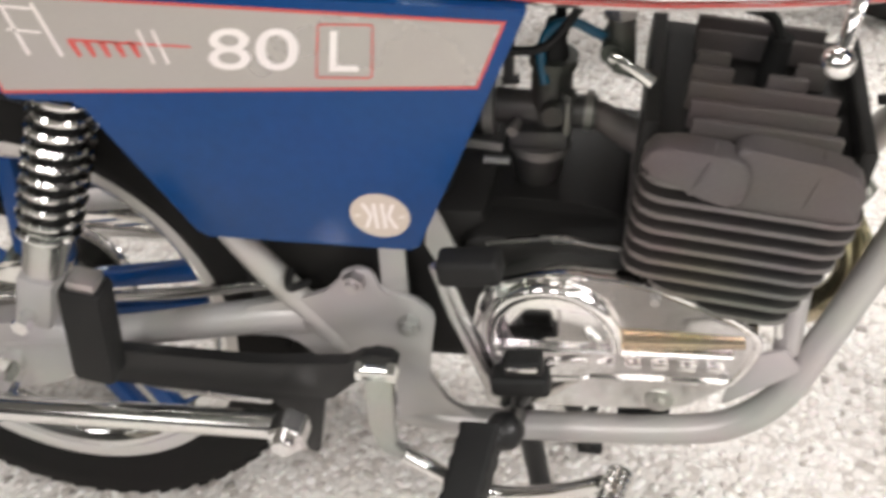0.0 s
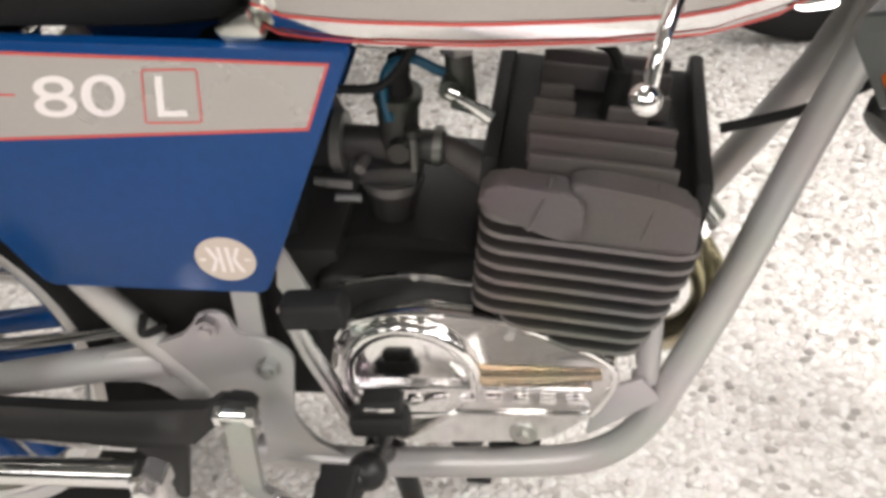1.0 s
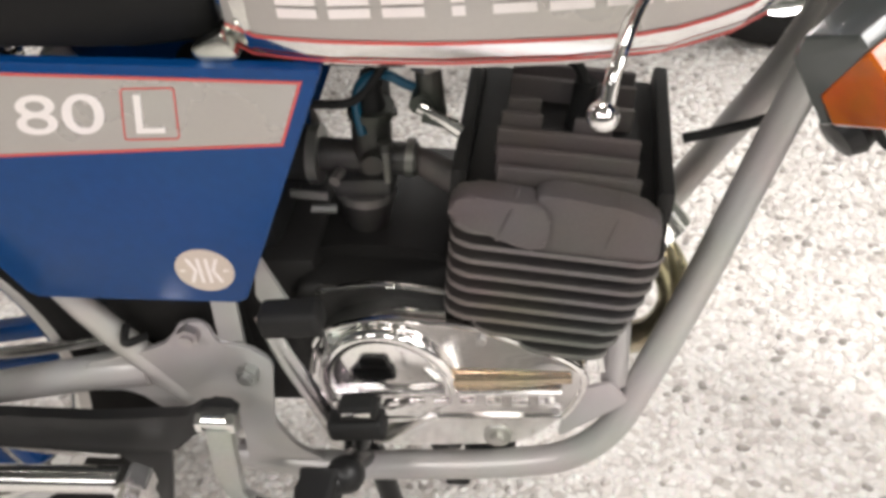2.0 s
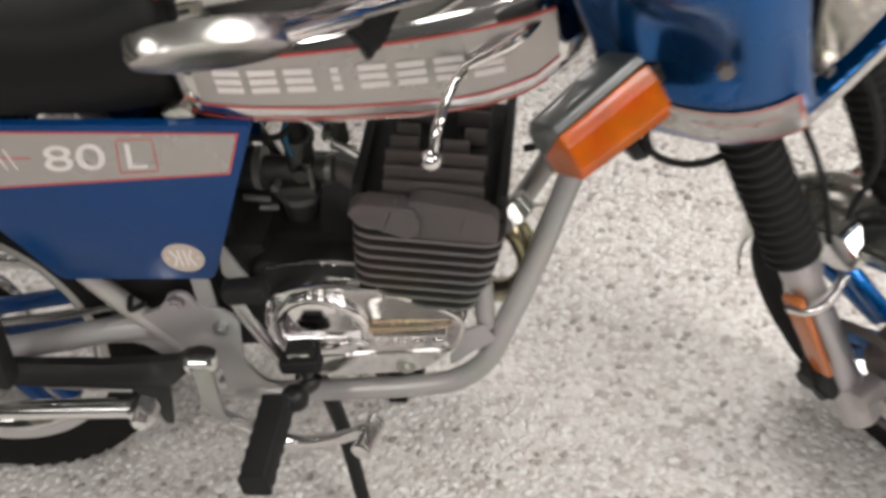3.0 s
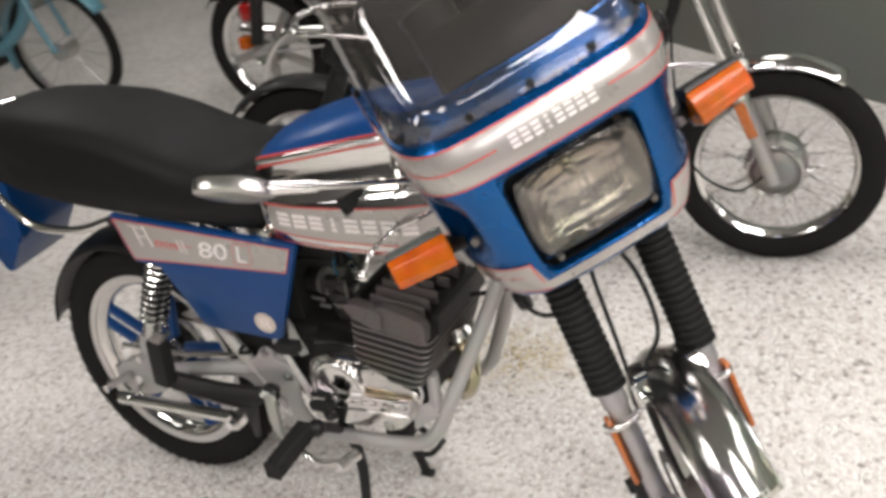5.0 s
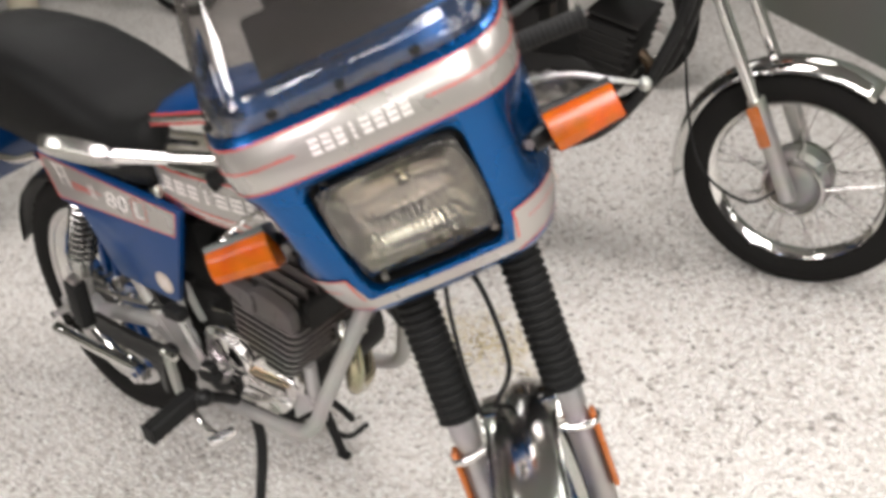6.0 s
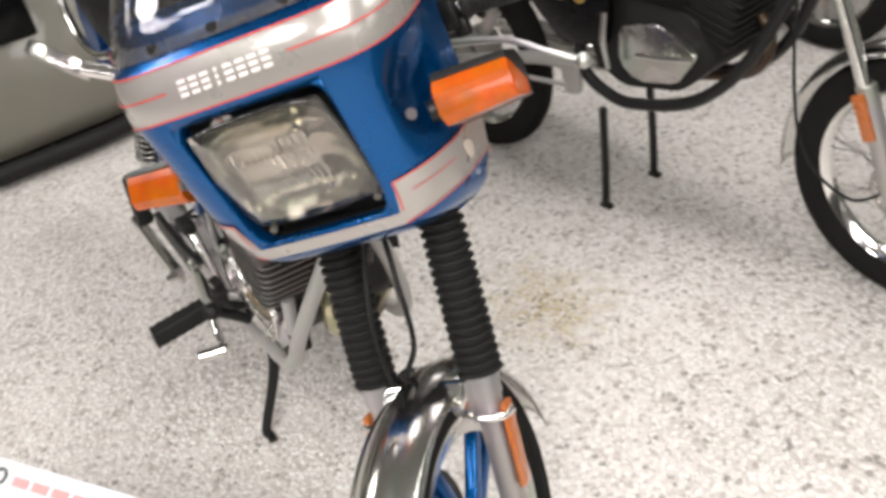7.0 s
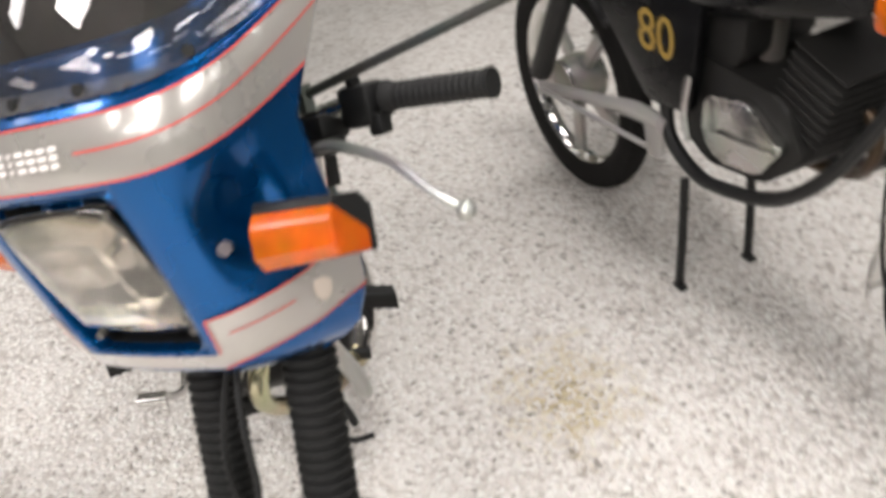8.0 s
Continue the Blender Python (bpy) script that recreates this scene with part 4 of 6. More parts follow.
STRIPE = [(0.184, 0.725), (0.625, 0.697), (0.600, 0.642), (0.207, 0.632)]
for s in (-1, 1):
    b = BM()
    add_plate(b, rounded(COVER, 0.005), s * 0.124, s * 0.135, 0.003)
    side = part("side_cover", b, BLUE, bike, "blue side cover with silver stripe")
    b = BM()
    add_plate(b, STRIPE, s * 0.1345, s * 0.1356)
    part("stripe", b, SILVER_DECAL, side)
    b = BM()
    strip_line(b, STRIPE, s * 0.1353, 0.0022, 0.0009)
    part("stripe_line", b, RED_LINE, side)
    b = BM()
    strip_line(b, rounded([(0.487, 0.6955), (0.529, 0.6950), (0.5215, 0.6495), (0.477, 0.6495)], 0.003, 2), s * 0.1353, 0.0012, 0.0008)
    part("letter_frame", b, RED_LINE, side)
    b = BM()
    add_plate(b, [(0.507 + 0.0255 * math.cos(a), 0.518 + 0.0225 * math.sin(a)) for a in np.linspace(0, 2 * math.pi, 41)[:-1]], s * 0.134, s * 0.1362, 0.0006)
    part("badge", b, CREAM, side, "round cream badge")
    b = BM()
    for k in range(-1, 2, 2):
        add_plate(b, [(0.507 + k * 0.002, 0.505), (0.507 + k * 0.005, 0.505), (0.507 + k * 0.005, 0.531), (0.507 + k * 0.002, 0.531)], s * 0.136, s * 0.1367)
        for t in (-1, 1):
            add_plate(b, [(0.507 + k * 0.006, 0.518), (0.507 + k * 0.009, 0.518), (0.507 + k * 0.0145, 0.518 + t * 0.0125), (0.507 + k * 0.011, 0.518 + t * 0.0125)], s * 0.136, s * 0.1367)
        add_plate(b, [(0.507 + k * 0.0165, 0.5172), (0.507 + k * 0.021, 0.5172), (0.507 + k * 0.021, 0.5188), (0.507 + k * 0.0165, 0.5188)], s * 0.136, s * 0.1367)
    part("badge_mark", b, WHITE_INK, side)
    # script of the model name: slanted strokes on one red dash
    strokes = [[(0.222, 0.713), (0.262, 0.709), (0.262, 0.7072), (0.222, 0.7112)], [(0.236, 0.709), (0.2385, 0.709), (0.246, 0.668), (0.243, 0.668)],
               [(0.262, 0.713), (0.2645, 0.713), (0.2745, 0.667), (0.2715, 0.667)], [(0.234, 0.6915), (0.262, 0.6885), (0.262, 0.687), (0.234, 0.690)]]
    strokes += [[(0.343 + 0.012 * k, 0.690), (0.345 + 0.012 * k, 0.690), (0.350 + 0.012 * k, 0.661), (0.348 + 0.012 * k, 0.661)] for k in range(2)]
    for line in strokes:
        b = BM()
        add_plate(b, line, s * 0.1352, s * 0.1362)
        part("script_stroke", b, WHITE_INK, side)
    dashes = [[(0.283, 0.6825), (0.383, 0.6765), (0.383, 0.6750), (0.283, 0.6805)]]
    dashes += [[(x, 0.6805), (x + 0.006, 0.6795), (x + 0.008, 0.667), (x + 0.005, 0.666)] for x in (0.282 + 0.0125 * k for k in range(5))]
    for line in dashes:
        b = BM()
        add_plate(b, line, s * 0.1352, s * 0.1361)
        part("script_dash", b, RED_LINE, side)
    # number and letter
    turn = Matrix.Rotation(radians(90), 4, "X") if s < 0 else Matrix.Rotation(radians(180), 4, "Z") @ Matrix.Rotation(radians(90), 4, "X")
    slant = Matrix(((1, 0.2, 0, 0), (0, 1, 0, 0), (0, 0, 1, 0), (0, 0, 0, 1)))
    for text, x0, z0 in (("80", 0.3915 if s < 0 else 0.470, 0.6570), ("L", 0.4850 if s < 0 else 0.517, 0.6560)):
        lettering(text, 0.0495, WHITE_INK, Matrix.Translation((x0, s * 0.1361, z0)) @ turn @ slant, side, "letter", 0.0005, 1.53 if text == "80" else 1.12)

# ---- seat ----
b = BM()
rows = []
SEAT = ((-0.215, 0.055, 0.800, 0.862), (-0.205, 0.085, 0.785, 0.890), (-0.17, 0.105, 0.770, 0.906), (-0.08, 0.118, 0.755, 0.918), (0.04, 0.126, 0.742, 0.917), (0.16, 0.131, 0.736, 0.908), (0.26, 0.133, 0.732, 0.884), (0.31, 0.133, 0.730, 0.868), (0.37, 0.132, 0.728, 0.847), (0.44, 0.129, 0.724, 0.834), (0.50, 0.124, 0.720, 0.838), (0.54, 0.117, 0.720, 0.850), (0.560, 0.109, 0.722, 0.852), (0.568, 0.095, 0.728, 0.842))
for x, hw, z0, z1 in SEAT:
    half = [(hw * 0.9, z0 - 0.004), (hw, z0 + 0.004), (hw + 0.002, z0 + 0.05), (hw - 0.002, z1 - 0.045), (hw - 0.010, z1 - 0.022), (hw - 0.026, z1 - 0.008), (hw * 0.62, z1 - 0.001), (hw * 0.3, z1 + 0.003)]
    rows.append([(x, -y, z) for y, z in half] + [(x, 0, z1 + 0.004)] + [(x, y, z) for y, z in reversed(half)])
add_grid(b, rows, True, True)
part("seat", b, VINYL, bike, "matt black vinyl dual seat", sharp=60)
b = BM()
add_box(b, (-0.235, 0, 0.86), (0.06, 0.20, 0.05), 0.02)
part("seat_hump", b, GREY_PLASTIC, bike)
for s in (-1, 1):
    b = BM()
    add_tube(b, [(0.17, s * 0.13, 0.715), (0.08, s * 0.142, 0.692), (-0.04, s * 0.142, 0.688), (-0.10, s * 0.142, 0.72), (-0.18, s * 0.138, 0.80), (-0.27, s * 0.11, 0.86), (-0.30, s * 0.04, 0.875), (-0.30, 0, 0.876)], 0.009, 12)
    part("grab_rail", b, CHROME, bike, "chrome grab rail")
b = BM()
rows = []
for k in range(36):
    a = radians(8 + 62 * k / 35)
    rows.append([V(RAX.x, 0.01, RAX.z) + V(0.310 * math.cos(a), y, 0.310 * math.sin(a)) for y in np.linspace(-0.075, 0.075, 9)])
add_grid(b, rows)
part("inner_mudguard", b, BLACK_PAINT, bike, "", solid=0.003)
b = BM()
rows = []
for k in range(30):
    a = radians(70 + 98 * k / 29)
    rr = 0.312 + 0.03 * (k / 29)
    rows.append([V(RAX.x, 0.01, RAX.z) + V((rr - 0.02 * abs(t) ** 2.5) * math.cos(a), 0.078 * t, (rr - 0.02 * abs(t) ** 2.5) * math.sin(a)) for t in np.linspace(-1, 1, 9)])
add_grid(b, rows)
part("rear_mudguard", b, BLACK_PAINT, bike, "black rear mudguard", solid=0.003)
b = BM()
add_plate(b, rounded([(-0.30, 0.50), (-0.36, 0.62), (-0.30, 0.74), (-0.18, 0.76), (-0.20, 0.62)], 0.02), -0.085, 0.085, 0.006)
part("tail_piece", b, BLUE, bike)
b = BM()
add_box(b, (-0.345, 0, 0.70), (0.05, 0.14, 0.07), 0.012)
part("tail_light", b, RED_GLASS, bike)

# ---- fuel tank ----
TANK = ((0.566, 0.112, 0.722, 0.866), (0.588, 0.124, 0.709, 0.882), (0.65, 0.132, 0.704, 0.902), (0.73, 0.134, 0.701, 0.924), (0.81, 0.131, 0.700, 0.944), (0.88, 0.124, 0.703, 0.956), (0.93, 0.112, 0.714, 0.960), (0.975, 0.092, 0.737, 0.955), (1.005, 0.062, 0.775, 0.940))


def tank_section(x, hw, z0, z1):
    """Half of the tank's outline, from below to the top: underside, flank, chrome hollow, shoulder, top."""
    h = z1 - z0
    return [(hw * 0.3, z0 - 0.006), (hw * 0.8, z0 - 0.006), (hw - 0.004, z0), (hw, z0 + 0.010), (hw + 0.001, z0 + 0.25 * h), (hw, z0 + 0.42 * h), (hw - 0.005, z0 + 0.455 * h), (hw - 0.013, z0 + 0.485 * h), (hw - 0.022, z0 + 0.535 * h), (hw - 0.028, z0 + 0.60 * h), (hw - 0.031, z0 + 0.67 * h), (hw - 0.031, z0 + 0.74 * h), (hw - 0.028, z0 + 0.80 * h), (hw - 0.0235, z0 + 0.84 * h), (hw - 0.034, z0 + 0.90 * h), (hw * 0.55, z1 - 0.006), (hw * 0.25, z1), (0.0, z1 + 0.001)]


secs = [tank_section(*r) for r in TANK]
for s in (-1, 1):
    b = BM()
    add_grid(b, [[(r[0], s * y, z) for y, z in sec[:-4]] for r, sec in zip(TANK, secs)])
    flank = part("tank_flank", b, POLISHED, bike, "mirror chrome tank flank", sharp=50)
    b = BM()
    add_tube(b, [(r[0], s * (sec[-5][0] + 0.001), sec[-5][1]) for r, sec in zip(TANK[:-1], secs)], 0.0065, 10, n=5)
    part("tank_trim", b, CHROME, flank)
    for k, dz in ((-5, 0.008), (-5, -0.008)):
        b = BM()
        add_tube(b, [(r[0], s * (sec[k][0] + 0.0005 - dz * 0.35), sec[k][1] + dz) for r, sec in zip(TANK[:-1], secs)], 0.0022, 6, n=5)
        part("tank_line", b, RED_LINE, flank)
    # silver panel with red lines
    def flank_y(x, z):
        xs = [r[0] for r in TANK]
        col = []
        for sec in secs:
            zz = [p[1] for p in sec[2:-4]]
            col.append(float(np.interp(z, zz, [p[0] for p in sec[2:-4]])))
        return float(np.interp(x, xs, col))

    def flank_band(b, x0, x1, zlo, zhi, off, n=16, m=4):
        """A thin sheet laid on the flank between two lines of height."""
        rws = []
        for i in range(n + 1):
            x = x0 + (x1 - x0) * i / n
            lo, hi = zlo(x), zhi(x)
            rws.append([(x, s * (flank_y(x, lo + (hi - lo) * j / m) + off), lo + (hi - lo) * j / m) for j in range(m + 1)])
        add_grid(b, rws)

    low = lambda x: float(np.interp(x, [0.56, 0.60, 0.72, 0.87, 0.93, 0.96], [0.737, 0.729, 0.724, 0.722, 0.731, 0.748]))
    high = lambda x: float(np.interp(x, [0.56, 0.60, 0.70, 0.82, 0.96], [0.780, 0.784, 0.788, 0.794, 0.801]))
    b = BM()
    flank_band(b, 0.572, 0.958, low, high, 0.0012)
    part("silver_panel", b, SILVER_DECAL, flank, "silver panel edged with red lines")
    for line in (low, high):
        b = BM()
        flank_band(b, 0.572, 0.958, lambda x: line(x) - 0.0014, lambda x: line(x) + 0.0014, 0.0022, m=1)
        part("red_line", b, RED_LINE, flank)
    b = BM()
    flank_band(b, 0.566, 0.945, lambda x: low(x) - 0.0175, lambda x: low(x) - 0.0145, 0.0022, m=1)
    part("red_line", b, RED_LINE, flank)
    for k in range(8):
        x0 = 0.616 + 0.0372 * k
        wide = 0.009 if k == 3 else 0.029
        x0 += 0.010 if k == 3 else 0.0
        for za, zb in ((0.745, 0.7525), (0.755, 0.7625), (0.765, 0.7725)):
            b = BM()
            flank_band(b, x0, x0 + wide, lambda x: za, lambda x: zb, 0.0024, n=3, m=1)
            part("name_bar", b, WHITE_INK, flank)
b = BM()
add_grid(b, [[(r[0], -y, z) for y, z in sec[-5:]] + [(r[0], y, z) for y, z in reversed(sec[-5:-1])] for r, sec in zip(TANK, secs)])
part("tank_top", b, BLUE, bike, "blue lacquered tank top", sharp=50)
b = BM()
for r, sec in ((TANK[0], secs[0]), (TANK[-1], secs[-1])):
    b.faces.new([b.verts.new((r[0], -y, z)) for y, z in sec] + [b.verts.new((r[0], y, z)) for y, z in reversed(sec[:-1])])
part("tank_end", b, BLUE, bike)
b = BM()
add_tube(b, [(0.95, 0, 0.86), (0.80, 0, 0.78), (0.55, 0, 0.72), (0.25, 0, 0.69)], 0.022, 12)
part("backbone_tube", b, SILVER_PAINT, bike)
for s in (-1, 1):
    b = BM()
    add_box(b, (0.562, s * 0.118, 0.716), (0.03, 0.02, 0.024), 0.004, Matrix.Rotation(radians(-25), 4, "Y"))
    part("tank_mount", b, CHROME_DULL, bike)
# ---- front end ----
b = BM()
add_cyl(b, (0, 0, 0.24), (0, 0, 0.44), 0.022)
part("steering_head", b, SILVER_PAINT, bike, "", FM)
for w in (0.235, 0.43):
    b = BM()
    add_plate(b, rounded([(-0.02, -0.115), (0.10, -0.115), (0.10, 0.115), (-0.02, 0.115)], 0.03), w, w + 0.022, 0.004)
    part("fork_yoke", b, BLACK_PAINT, bike, "", FM @ Matrix(((1, 0, 0, 0), (0, 0, 1, 0), (0, 1, 0, 0), (0, 0, 0, 1))))
for s in (-1, 1):
    b = BM()
    prof = []
    n = 18
    for i in range(n):
        h = 0.0 + 0.245 * i / n
        prof += [(0.0265, h + 0.001), (0.0325, h + 0.004), (0.0325, h + 0.0085), (0.0265, h + 0.0115)]
    add_lathe(b, prof, Matrix.Translation((0.068, s * 0.084, 0)), 22)
    part("fork_gaiter", b, RUBBER, bike, "ribbed black rubber fork gaiter", LEGS)
    b = BM()
    add_cyl(b, (0.068, s * 0.084, -0.275), (0.068, s * 0.084, -0.01), 0.0205)
    add_cyl(b, (0.068, s * 0.084, -0.03), (0.068, s * 0.084, 0.004), 0.0235)
    add_cyl(b, (0.072, s * 0.084, -0.275), (0.072, s * 0.084, -0.21), 0.024, 0.0205)
    add_cyl(b, (AX_U, s * 0.098, AX_W), (AX_U, s * 0.06, AX_W), 0.016, seg=14)
    leg = part("fork_leg", b, ALU, bike, "brushed aluminium fork leg", LEGS)
    b = BM()
    add_cyl(b, (0.068, s * 0.084, 0.24), (0.068, s * 0.084, 0.46), 0.0165)
    part("fork_stanchion", b, CHROME, leg, "", LEGS)
    b = BM()
    add_box(b, (0.072, s * 0.110, -0.107), (0.030, 0.010, 0.128), 0.004)
    part("reflector", b, ORANGE, leg, "orange side reflector", LEGS)
    b = BM()
    add_tube(b, [(0.066, s * 0.115, -0.058), (0.09, s * 0.108, -0.058), (0.10, s * 0.085, -0.055), (0.10, s * 0.055, -0.045)], 0.0065, 10)
    part("mudguard_stay", b, CHROME, leg, "", LEGS)
b = BM()
add_box(b, (0.055, -0.10, -0.195), (0.045, 0.035, 0.05), 0.008)
add_cyl(b, (0.05, -0.125, -0.185), (0.05, -0.10, -0.185), 0.014, seg=12)
add_cyl(b, (0.06, -0.12, -0.21), (0.06, -0.095, -0.21), 0.010, seg=12)
part("brake_caliper", b, BLACK_CAST, bike, "black brake caliper", LEGS)
b = BM()
add_lathe(b, [(0.086, -0.062), (0.105, -0.062), (0.107, -0.0605), (0.105, -0.058), (0.086, -0.058)], FRONT_AT @ Matrix.Rotation(radians(90), 4, "X") @ Matrix.Scale(-1, 4, (0, 0, 1)), 48, True)
part("brake_disc", b, ALU_DARK, bike, "polished brake disc")

# chrome front mudguard with rolled edge
b = BM()
rows = []
for k in range(44):
    a = radians(22 + 138 * k / 43)
    lip = 0.003 * max(0.0, 1 - k / 2) + 0.022 * max(0.0, (18 - k) / 18)
    radii = [(t, 0.242 + 0.030 * (1 - abs(t) ** 2.0) + lip) for t in np.linspace(-1, 1, 17)]
    rows.append([(AX_U + r * math.cos(a), 0.052 * t, AX_W + r * math.sin(a)) for t, r in radii])
add_grid(b, rows)
part("front_mudguard", b, AGED_CHROME, bike, "chrome front mudguard", GUARD, solid=0.002)
for s in (-1, 1):
    b = BM()
    add_tube(b, [(AX_U + (0.243 + 0.022 * max(0.0, (85 - a) / 63)) * math.cos(radians(a)), s * 0.0525, AX_W + (0.243 + 0.022 * max(0.0, (85 - a) / 63)) * math.sin(radians(a))) for a in range(22, 163, 10)], 0.0022, 8, n=3)
    part("mudguard_edge", b, CHROME_DULL, bike, "", GUARD)
b = BM()
add_plate(b, rounded([(0.045, -0.02), (0.045, 0.035), (0.12, 0.035), (0.14, 0.0), (0.10, -0.03)], 0.01), -0.06, 0.06, 0.003)
part("mudguard_bridge", b, CHROME, bike, "", GUARD)

# cables before the fork
for pts, r in (([(0.10, 0.01, 0.25), (0.125, 0.025, 0.18), (0.115, 0.02, 0.08), (0.09, -0.02, 0.02), (0.075, -0.045, -0.05)], 0.0042), ([(0.06, -0.02, 0.25), (0.085, -0.035, 0.20), (0.10, -0.045, 0.10), (0.08, -0.05, 0.0)], 0.0038),
               ([(0.09, -0.05, 0.255), (0.10, -0.02, 0.238), (0.11, 0.03, 0.236), (0.10, 0.06, 0.255)], 0.003), ([(0.0, 0.06, 0.25), (0.03, 0.072, 0.16), (0.045, 0.06, 0.06), (0.05, 0.05, 0.0)], 0.004)):
    b = BM()
    add_tube(b, pts, r, 8)
    part("control_cable", b, RUBBER, bike, "", GM)
b = BM()
add_tube(b, [(1.07, -0.06, 0.735), (1.04, -0.055, 0.60), (1.08, -0.07, 0.575), (1.13, -0.075, 0.60), (1.15, -0.06, 0.66)], 0.0042, 8)
part("wiring_loop", b, RUBBER, bike)
b = BM()
add_lathe(b, [(0.0, -0.014), (0.018, -0.012), (0.024, 0.0), (0.022, 0.009), (0.0, 0.011)], Matrix.Translation((1.025, -0.03, 0.575)) @ Matrix.Rotation(radians(60), 4, "Y") @ Matrix.Rotation(radians(-30), 4, "X"), 24)
part("horn", b, BLACK_PAINT, bike, "black horn")

# ---- fairing ----
LEVELS = [  # height, front, half width of the front, half width of the sides, rear end
    (0.240, 0.118, 0.072, 0.118, 0.060), (0.246, 0.156, 0.087, 0.140, 0.045), (0.258, 0.183, 0.097, 0.158, 0.035), (0.300, 0.204, 0.106, 0.176, 0.030), (0.340, 0.219, 0.110, 0.187, 0.040),
    (0.390, 0.239, 0.112, 0.195, 0.075), (0.455, 0.265, 0.114, 0.200, 0.095), (0.478, 0.271, 0.116, 0.206, 0.075), (0.500, 0.2745, 0.117, 0.210, 0.048), (0.520, 0.2735, 0.117, 0.211, 0.028), (0.540, 0.269, 0.116, 0.210, 0.010),
    (0.547, 0.266, 0.115, 0.209, 0.004), (0.552, 0.259, 0.112, 0.204, 0.006), (0.605, 0.243, 0.108, 0.200, 0.006)]
V0 = 0.011


def fair(w, s, off=0.0):
    """A point of the fairing's skin at the height w; s runs from -1, right rear, over 0, the front, to 1."""
    w, a = float(w), abs(float(s))
    uf, wf, ws, ur = (float(np.interp(w, [r[0] for r in LEVELS], [r[i] for r in LEVELS])) for i in (1, 2, 3, 4))
    uf, wf, ws = uf + off, wf + off * 0.6, ws + off
    if a < 0.4:
        u, v = uf - 0.006 * (a / 0.4) ** 2, wf * a / 0.4
    elif a < 0.7:
        t = (a - 0.4) / 0.3
        p, q, r = V(uf - 0.006, wf), V(uf - 0.012, ws - 0.012), V(uf - 0.10, ws)
        g = (1 - t) ** 2 * p + 2 * t * (1 - t) * q + t * t * r
        u, v = g.x, g.y
    else:
        t = (a - 0.7) / 0.3
        u, v = (uf - 0.10) * (1 - t) + ur * t, ws + 0.006 * t
    dent = max(0.0, 1 - abs(a - 0.66) / 0.12) * max(0.0, 1 - abs(w - 0.405) / 0.05)
    v -= 0.032 * dent ** 0.6
    u -= 0.012 * dent
    back = max(0.0, (uf - u) / 0.25)
    rise = 0.10 * back ** 1.4 * max(0.0, min(1.0, (w - 0.30) / 0.2))
    return V(u, math.copysign(v, s) + V0, w + rise)


def fair_band(b, w0, w1, s0, s1, off, nw=3, ns=24):
    """A thin sheet on the fairing's skin; w0 and w1 are heights or functions of s."""
    rws = []
    for i in range(ns + 1):
        s = s0 + (s1 - s0) * i / ns
        lo = w0(s) if callable(w0) else w0
        hi = w1(s) if callable(w1) else w1
        rws.append([fair(lo + (hi - lo) * j / nw, s, off) for j in range(nw + 1)])
    add_grid(b, rws)


b = BM()
OPEN_S, OPEN_LO, OPEN_HI = 0.385, 0.285, 0.468
WS = sorted({*np.linspace(0.262, 0.54, 20).round(4), 0.240, 0.246, 0.252, 0.547, 0.552, 0.57, 0.59, 0.605, OPEN_LO, OPEN_HI})
SS = sorted({*np.linspace(-1, 1, 81).round(4), -OPEN_S, OPEN_S})
grid = {(w, s): b.verts.new(fair(w, s)) for w in WS for s in SS}
for w0, w1 in zip(WS, WS[1:]):
    for s0, s1 in zip(SS, SS[1:]):
        if OPEN_LO - 1e-4 < w0 and w1 < OPEN_HI + 1e-4 and abs(s0) < OPEN_S + 1e-4 and abs(s1) < OPEN_S + 1e-4:
            continue
        b.faces.new((grid[w0, s0], grid[w0, s1], grid[w1, s1], grid[w1, s0]))
# round corners of the headlight opening
ROUND_S, ROUND_W = 0.075, 0.024
opening = []
for ss, ww, turn in ((-1, 0, 180), (-1, 1, 90), (1, 1, 0), (1, 0, -90)):
    edge_w, sign_w = (OPEN_HI, -1) if ww else (OPEN_LO, 1)
    arc = []
    for k in range(7):
        a = radians(turn + 90 - 15 * k)
        arc.append(fair(edge_w + sign_w * ROUND_W + ROUND_W * math.sin(a), ss * (OPEN_S - ROUND_S) + ROUND_S * math.cos(a)))
    tips = [b.verts.new(p) for p in arc]
    far = b.verts.new(fair(edge_w, ss * OPEN_S))
    for p, q in zip(tips, tips[1:]):
        b.faces.new((far, p, q))
    opening.append(arc)
fairing = part("fairing", b, BLUE_METAL, bike, "metallic blue half fairing with silver stripes", FM, sharp=45, solid=0.004)
# rim that leads into the headlight opening
b = BM()
rim = opening[0] + [fair(w, -OPEN_S) for w in np.linspace(OPEN_LO + ROUND_W, OPEN_HI - ROUND_W, 7)[1:-1]] + opening[1]
rim += [fair(OPEN_HI, s) for s in np.linspace(ROUND_S - OPEN_S, OPEN_S - ROUND_S, 9)[1:-1]] + opening[2]
rim += [fair(w, OPEN_S) for w in np.linspace(OPEN_HI - ROUND_W, OPEN_LO + ROUND_W, 7)[1:-1]] + opening[3]
rim += [fair(OPEN_LO, s) for s in np.linspace(OPEN_S - ROUND_S, ROUND_S - OPEN_S, 9)[1:-1]]
mid = V(0.0, V0, 0.374)
